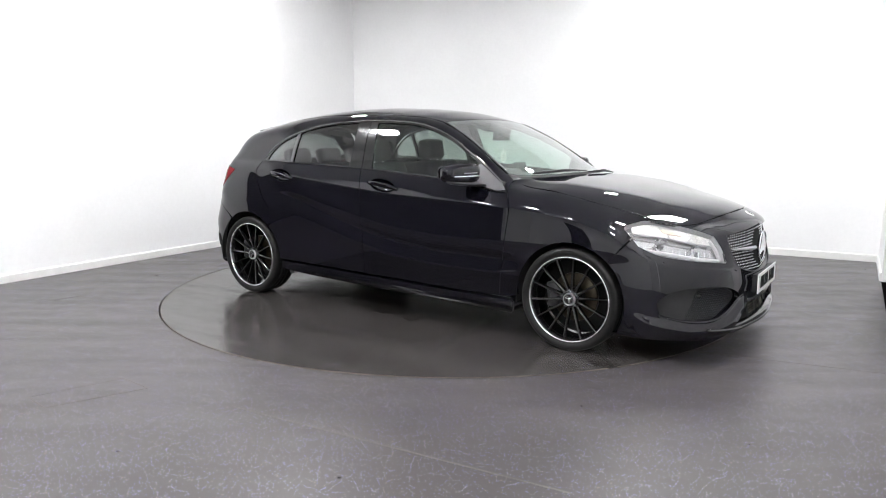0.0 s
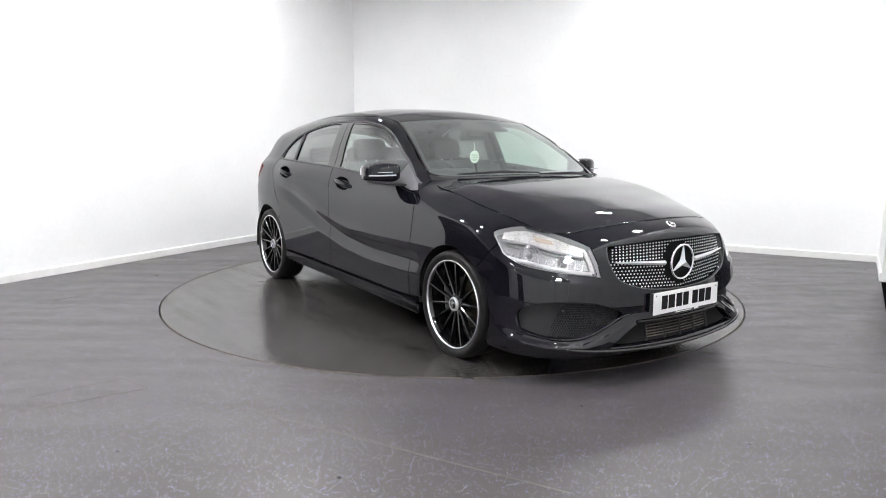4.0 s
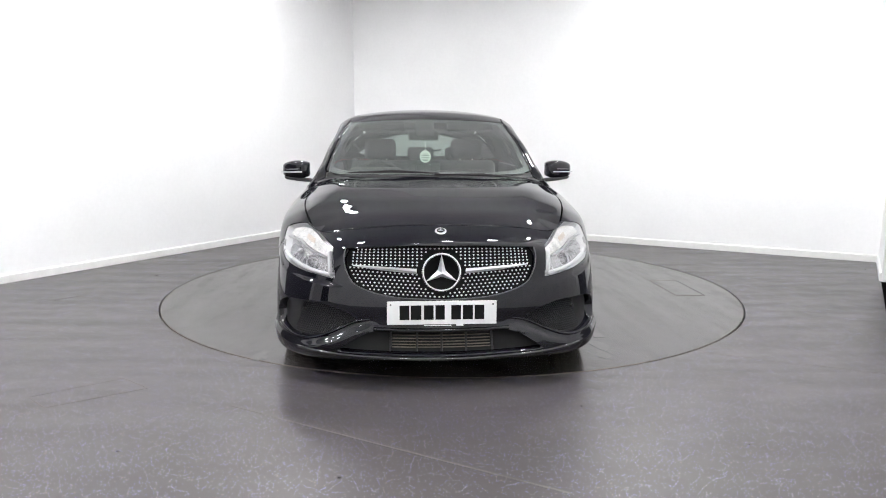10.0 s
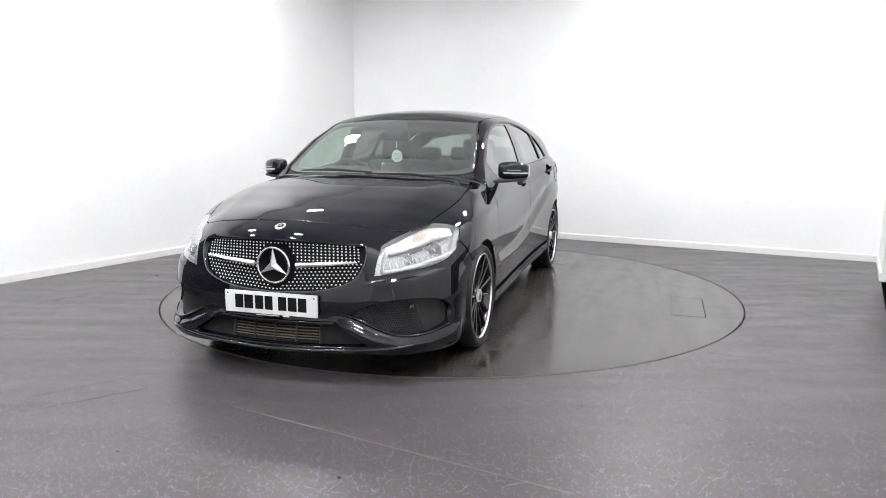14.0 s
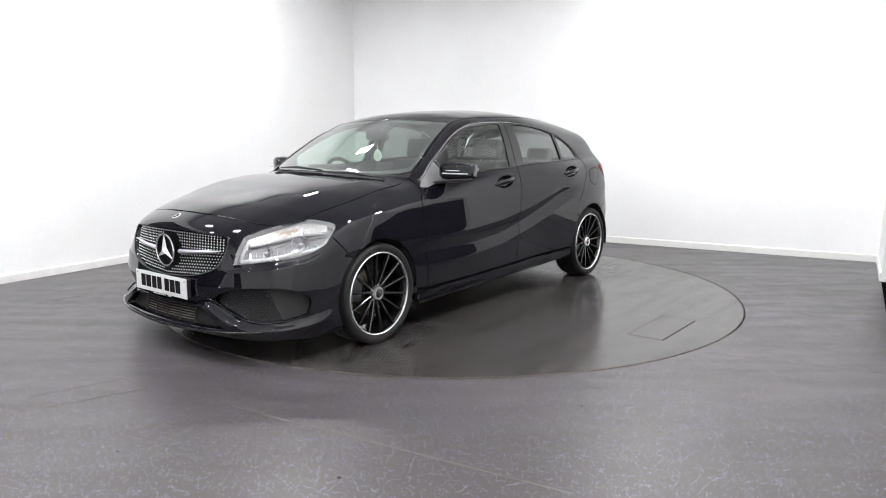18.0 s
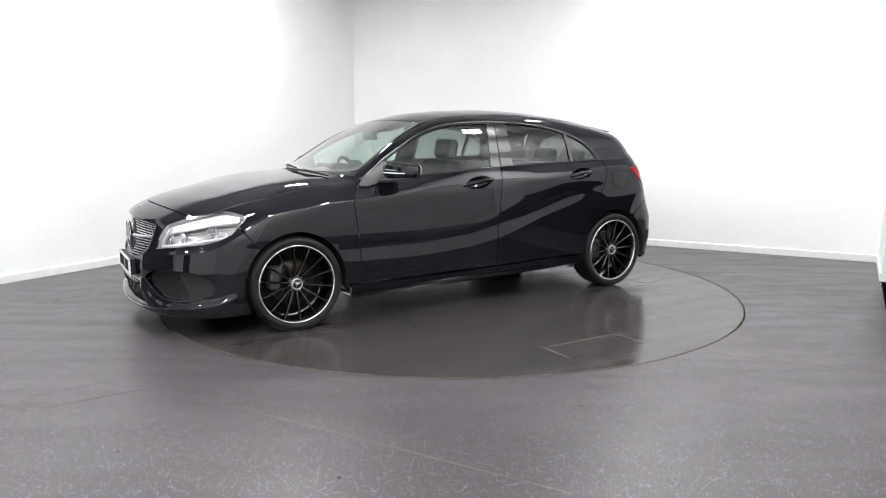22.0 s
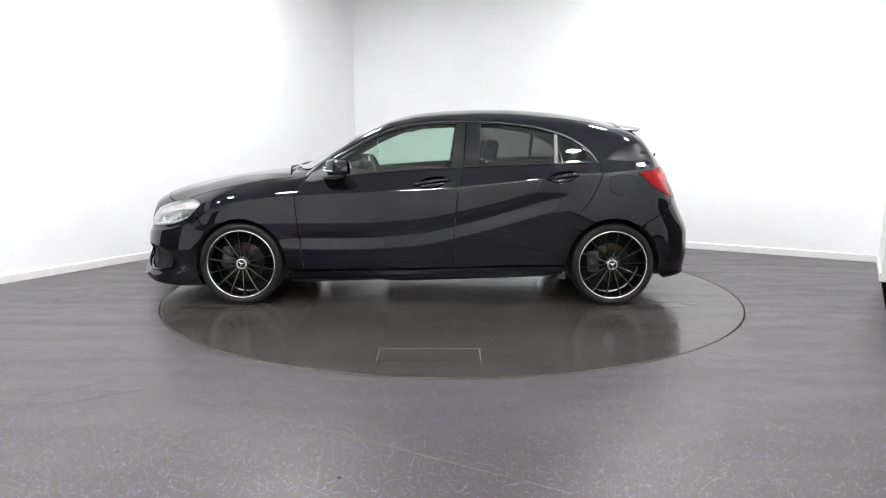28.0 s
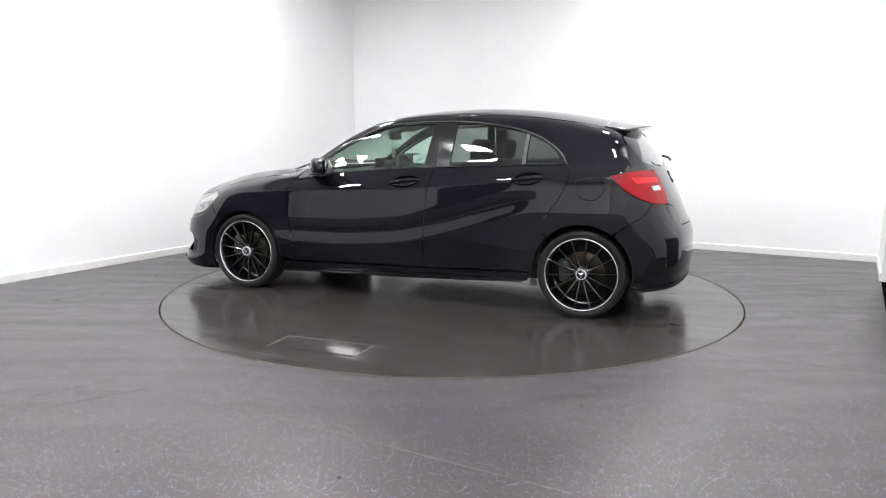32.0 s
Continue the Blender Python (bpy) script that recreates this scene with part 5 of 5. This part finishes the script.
# ---- tail: spoiler, wiper, rear plate ----
def tail():
    verts, faces, n, m = [], [], 25, 9
    for i in range(n):
        y = -.53 + 1.06 * i / (n - 1)
        tip = -1.700 + .125 * (abs(y) / .53) ** 2
        for j in range(m):
            x = -1.425 + (tip + 1.425) * j / (m - 1)
            z = float(read(TOP_T, -2.3, .01, np.array([max(x, -1.47)]), 0, .01, np.array([abs(y)]))[0]) + .004 - max(0, -1.47 - x) * .16
            verts.append((x, y, z))
    k = n * m
    verts += [(x, y, z - .006 - .030 * (1 - (i % m) / (m - 1))) for i, (x, y, z) in enumerate(verts)]
    for i in range(n - 1):
        for j in range(m - 1):
            a = i * m + j
            faces += [(a, a + 1, a + m + 1, a + m), (k + a, k + a + m, k + a + m + 1, k + a + 1)]
        a = i * m + m - 1
        faces.append((a, k + a, k + a + m, a + m))
        b = i * m
        faces.append((b, b + m, k + b + m, k + b))
    for i in (0, n - 1):
        a = i * m
        faces += [(a + j, a + j + 1, k + a + j + 1, k + a + j) for j in range(m - 1)]
    part("roof_spoiler", mesh_of("spoiler", verts, faces, True), PAINT, TAILGATE, "black roof spoiler")
    p, q = skin_at("rear", 0, 1.022, .055)[0], skin_at("rear", 24, 1.06, .045)[0]
    part("rear_wiper", tube([p, (p + q) / 2 + Vector((-.01, 0, .005)), q], .008, 6), BLACK, TAILGATE, "black rear wiper")
    p, n = skin_at("rear", 0, .93, .004)
    part("rear_badge", ring_mesh(.045, .005), CHROME, TAILGATE, "round chrome ring", at=facing(p, n))
    for a, b in (((1.02, .60), (1.075, .02)), ((1.045, .05), (.93, -.52))):
        P, Q = skin_at("top", *a, .012)[0], skin_at("top", *b, .012)[0]
        mid = (P + Q) / 2 + Vector((.02, 0, .012))
        part("wiper", tube([P, mid, Q], [.005, .010, .005], 6), BLACK, car, "black windscreen wiper")


tail()


# ---- cabin ----
def cabin():
    dash = []
    for y in np.linspace(-.69, .69, 15):
        bulge = .03 * math.exp(-((y + .36) / .16) ** 2)
        dash.append([(.93 - .1 * (y / .69) ** 2, y, .925 - .02 * (y / .69) ** 2), (.80, y, .945 + bulge * .3), (.66, y, .955 + bulge), (.56, y, .93 + bulge * .8), (.52, y, .86), (.56, y, .70), (.62, y, .55), (.92, y, .50)])
    part("dashboard", loft([r for r in dash]), DASH, car, "black dashboard")
    for s in (1, -1):
        seat = part("front_seat", smooth(block((.50, .48, .16), (-.08, .36 * s, .42), .06, (0, -6, 0), 3)), CLOTH, car, "black cloth front seat")
        part("backrest", smooth(block((.16, .48, .58), (-.37, .36 * s, .74), .07, (0, -14, 0), 3)), CLOTH, seat)
        part("headrest", smooth(block((.11, .26, .17), (-.48, .36 * s, 1.115), .05, (0, -10, 0), 3)), CLOTH, seat)
        for d in (-.05, .05):
            part("headrest_post", tube([(-.44, .36 * s + d, .98), (-.465, .36 * s + d, 1.06)], .006, 6), SILVER, seat)
    bench = part("rear_bench", smooth(block((.48, 1.28, .16), (-.93, 0, .44), .06, (0, -6, 0), 3)), CLOTH, car, "black cloth rear bench")
    part("bench_back", smooth(block((.16, 1.26, .52), (-1.23, 0, .74), .06, (0, -18, 0), 3)), CLOTH, bench)
    for y in (-.36, 0, .36):
        part("rear_headrest", smooth(block((.10, .25, .13), (-1.32, y, 1.055), .045, (0, -14, 0), 3)), CLOTH, bench)
    for s in (1, -1):
        part("pillar_lining", block((.20, .04, .22), (-1.48, .64 * s, .90), .015), DASH, car)
    part("parcel_shelf", block((.40, 1.10, .02), (-1.52, 0, .945), .008), CLOTH, car)
    part("centre_console", smooth(block((.85, .20, .32), (.22, 0, .46), .05)), DASH, car)
    col = pose(.44, -.36, .885, 0, -66, 0)
    sw = part("steering_wheel", ring_mesh(.180, .0155), DASH, car, "black leather steering wheel", at=col @ pose(0, 0, 0))
    part("wheel_boss", smooth(block((.16, .16, .05), (0, 0, .01), .02)), DASH, sw)
    for a in (0, 90, 180):
        part("wheel_spoke", smooth(block((.16, .035, .018), (.09 * math.cos(radians(a + 90)), .09 * math.sin(radians(a + 90)), .004), .006, (0, 0, a + 90))), SILVER if a == 90 else DASH, sw)
    part("instrument_hood", smooth(block((.16, .36, .07), (.60, -.36, .972), .03)), DASH, car)
    part("display", smooth(block((.02, .17, .09), (.56, 0, .995), .008, (0, -12, 0))), GLOSS_BLACK, car, "upright black display screen")
    part("rear_view_mirror", smooth(block((.03, .215, .068), (.42, -.028, 1.225), .014, (0, 8, 0))), BLACK, car, "black rear-view mirror")
    part("sensor_housing", smooth(block((.12, .14, .06), (.40, -.02, 1.270), .02, (0, 26, 0))), BLACK, car)
    half = np.vstack([line([(.20, 0), (.16, .25), (.10, .42), (.05, .53)]), line([(.05, .53), (-.3, .545), (-.8, .538), (-1.38, .50)])[1:], line([(-1.38, .50), (-1.40, 0)])[1:]])
    part("headliner", cut("top", mirrored("top", half), cell=.08, lift=-.045, depth=.004), LINING, car, "dark grey headliner")
    for s, y in ((1, .33), (-1, -.33)):
        part("sun_visor", block((.16, .34, .018), (.10, y, 1.288), .008, (0, 18, 0)), LINING, car)
    for s in (1, -1):
        part("door_card", block((1.02, .05, .62), (.36, .735 * s, .64), .02), DASH, car)
        part("rear_door_card", block((.80, .05, .66), (-.66, .735 * s, .66), .02), DASH, car)


cabin()


def tag():
    """The oval card that hangs from the mirror on a cord."""
    t = thing("air_freshener", "pale oval card hanging on a cord from the mirror", "air freshener")
    m = []
    for x in (-.0012, .0012):
        m += [(x + .43, -.015 + .040 * math.cos(a), 1.078 + .044 * math.sin(a)) for a in np.linspace(0, 2 * math.pi, 32, endpoint=False)]
    n = 32
    part("card", mesh_of("card", m, [tuple(range(n))[::-1], tuple(range(n, 2 * n))] + [(i, (i + 1) % n, n + (i + 1) % n, n + i) for i in range(n)]), PAPER, t)
    for z, w in ((1.096, .040), (1.085, .052), (1.072, .056), (1.060, .046), (1.050, .034)):
        part("print_bar", block((.0008, w, .004), (.4318, -.015, z)), TAG_INK, t)
    part("cord", tube([(.43, -.015, 1.121), (.43, -.018, 1.178)], .0022, 6), PAPER, t)
    return t


freshener = tag()


# ---- the turning ----
def motions():
    rows = [(t, pose(0, 0, 0, 0, 0, START + SPEED * t)) for t in range(0, 33)]
    shift = Matrix.Translation(CAR_AT)
    walk(table, rows)
    for ob in (car, freshener):
        walk(ob, [(t, m @ shift) for t, m in rows])


motions()
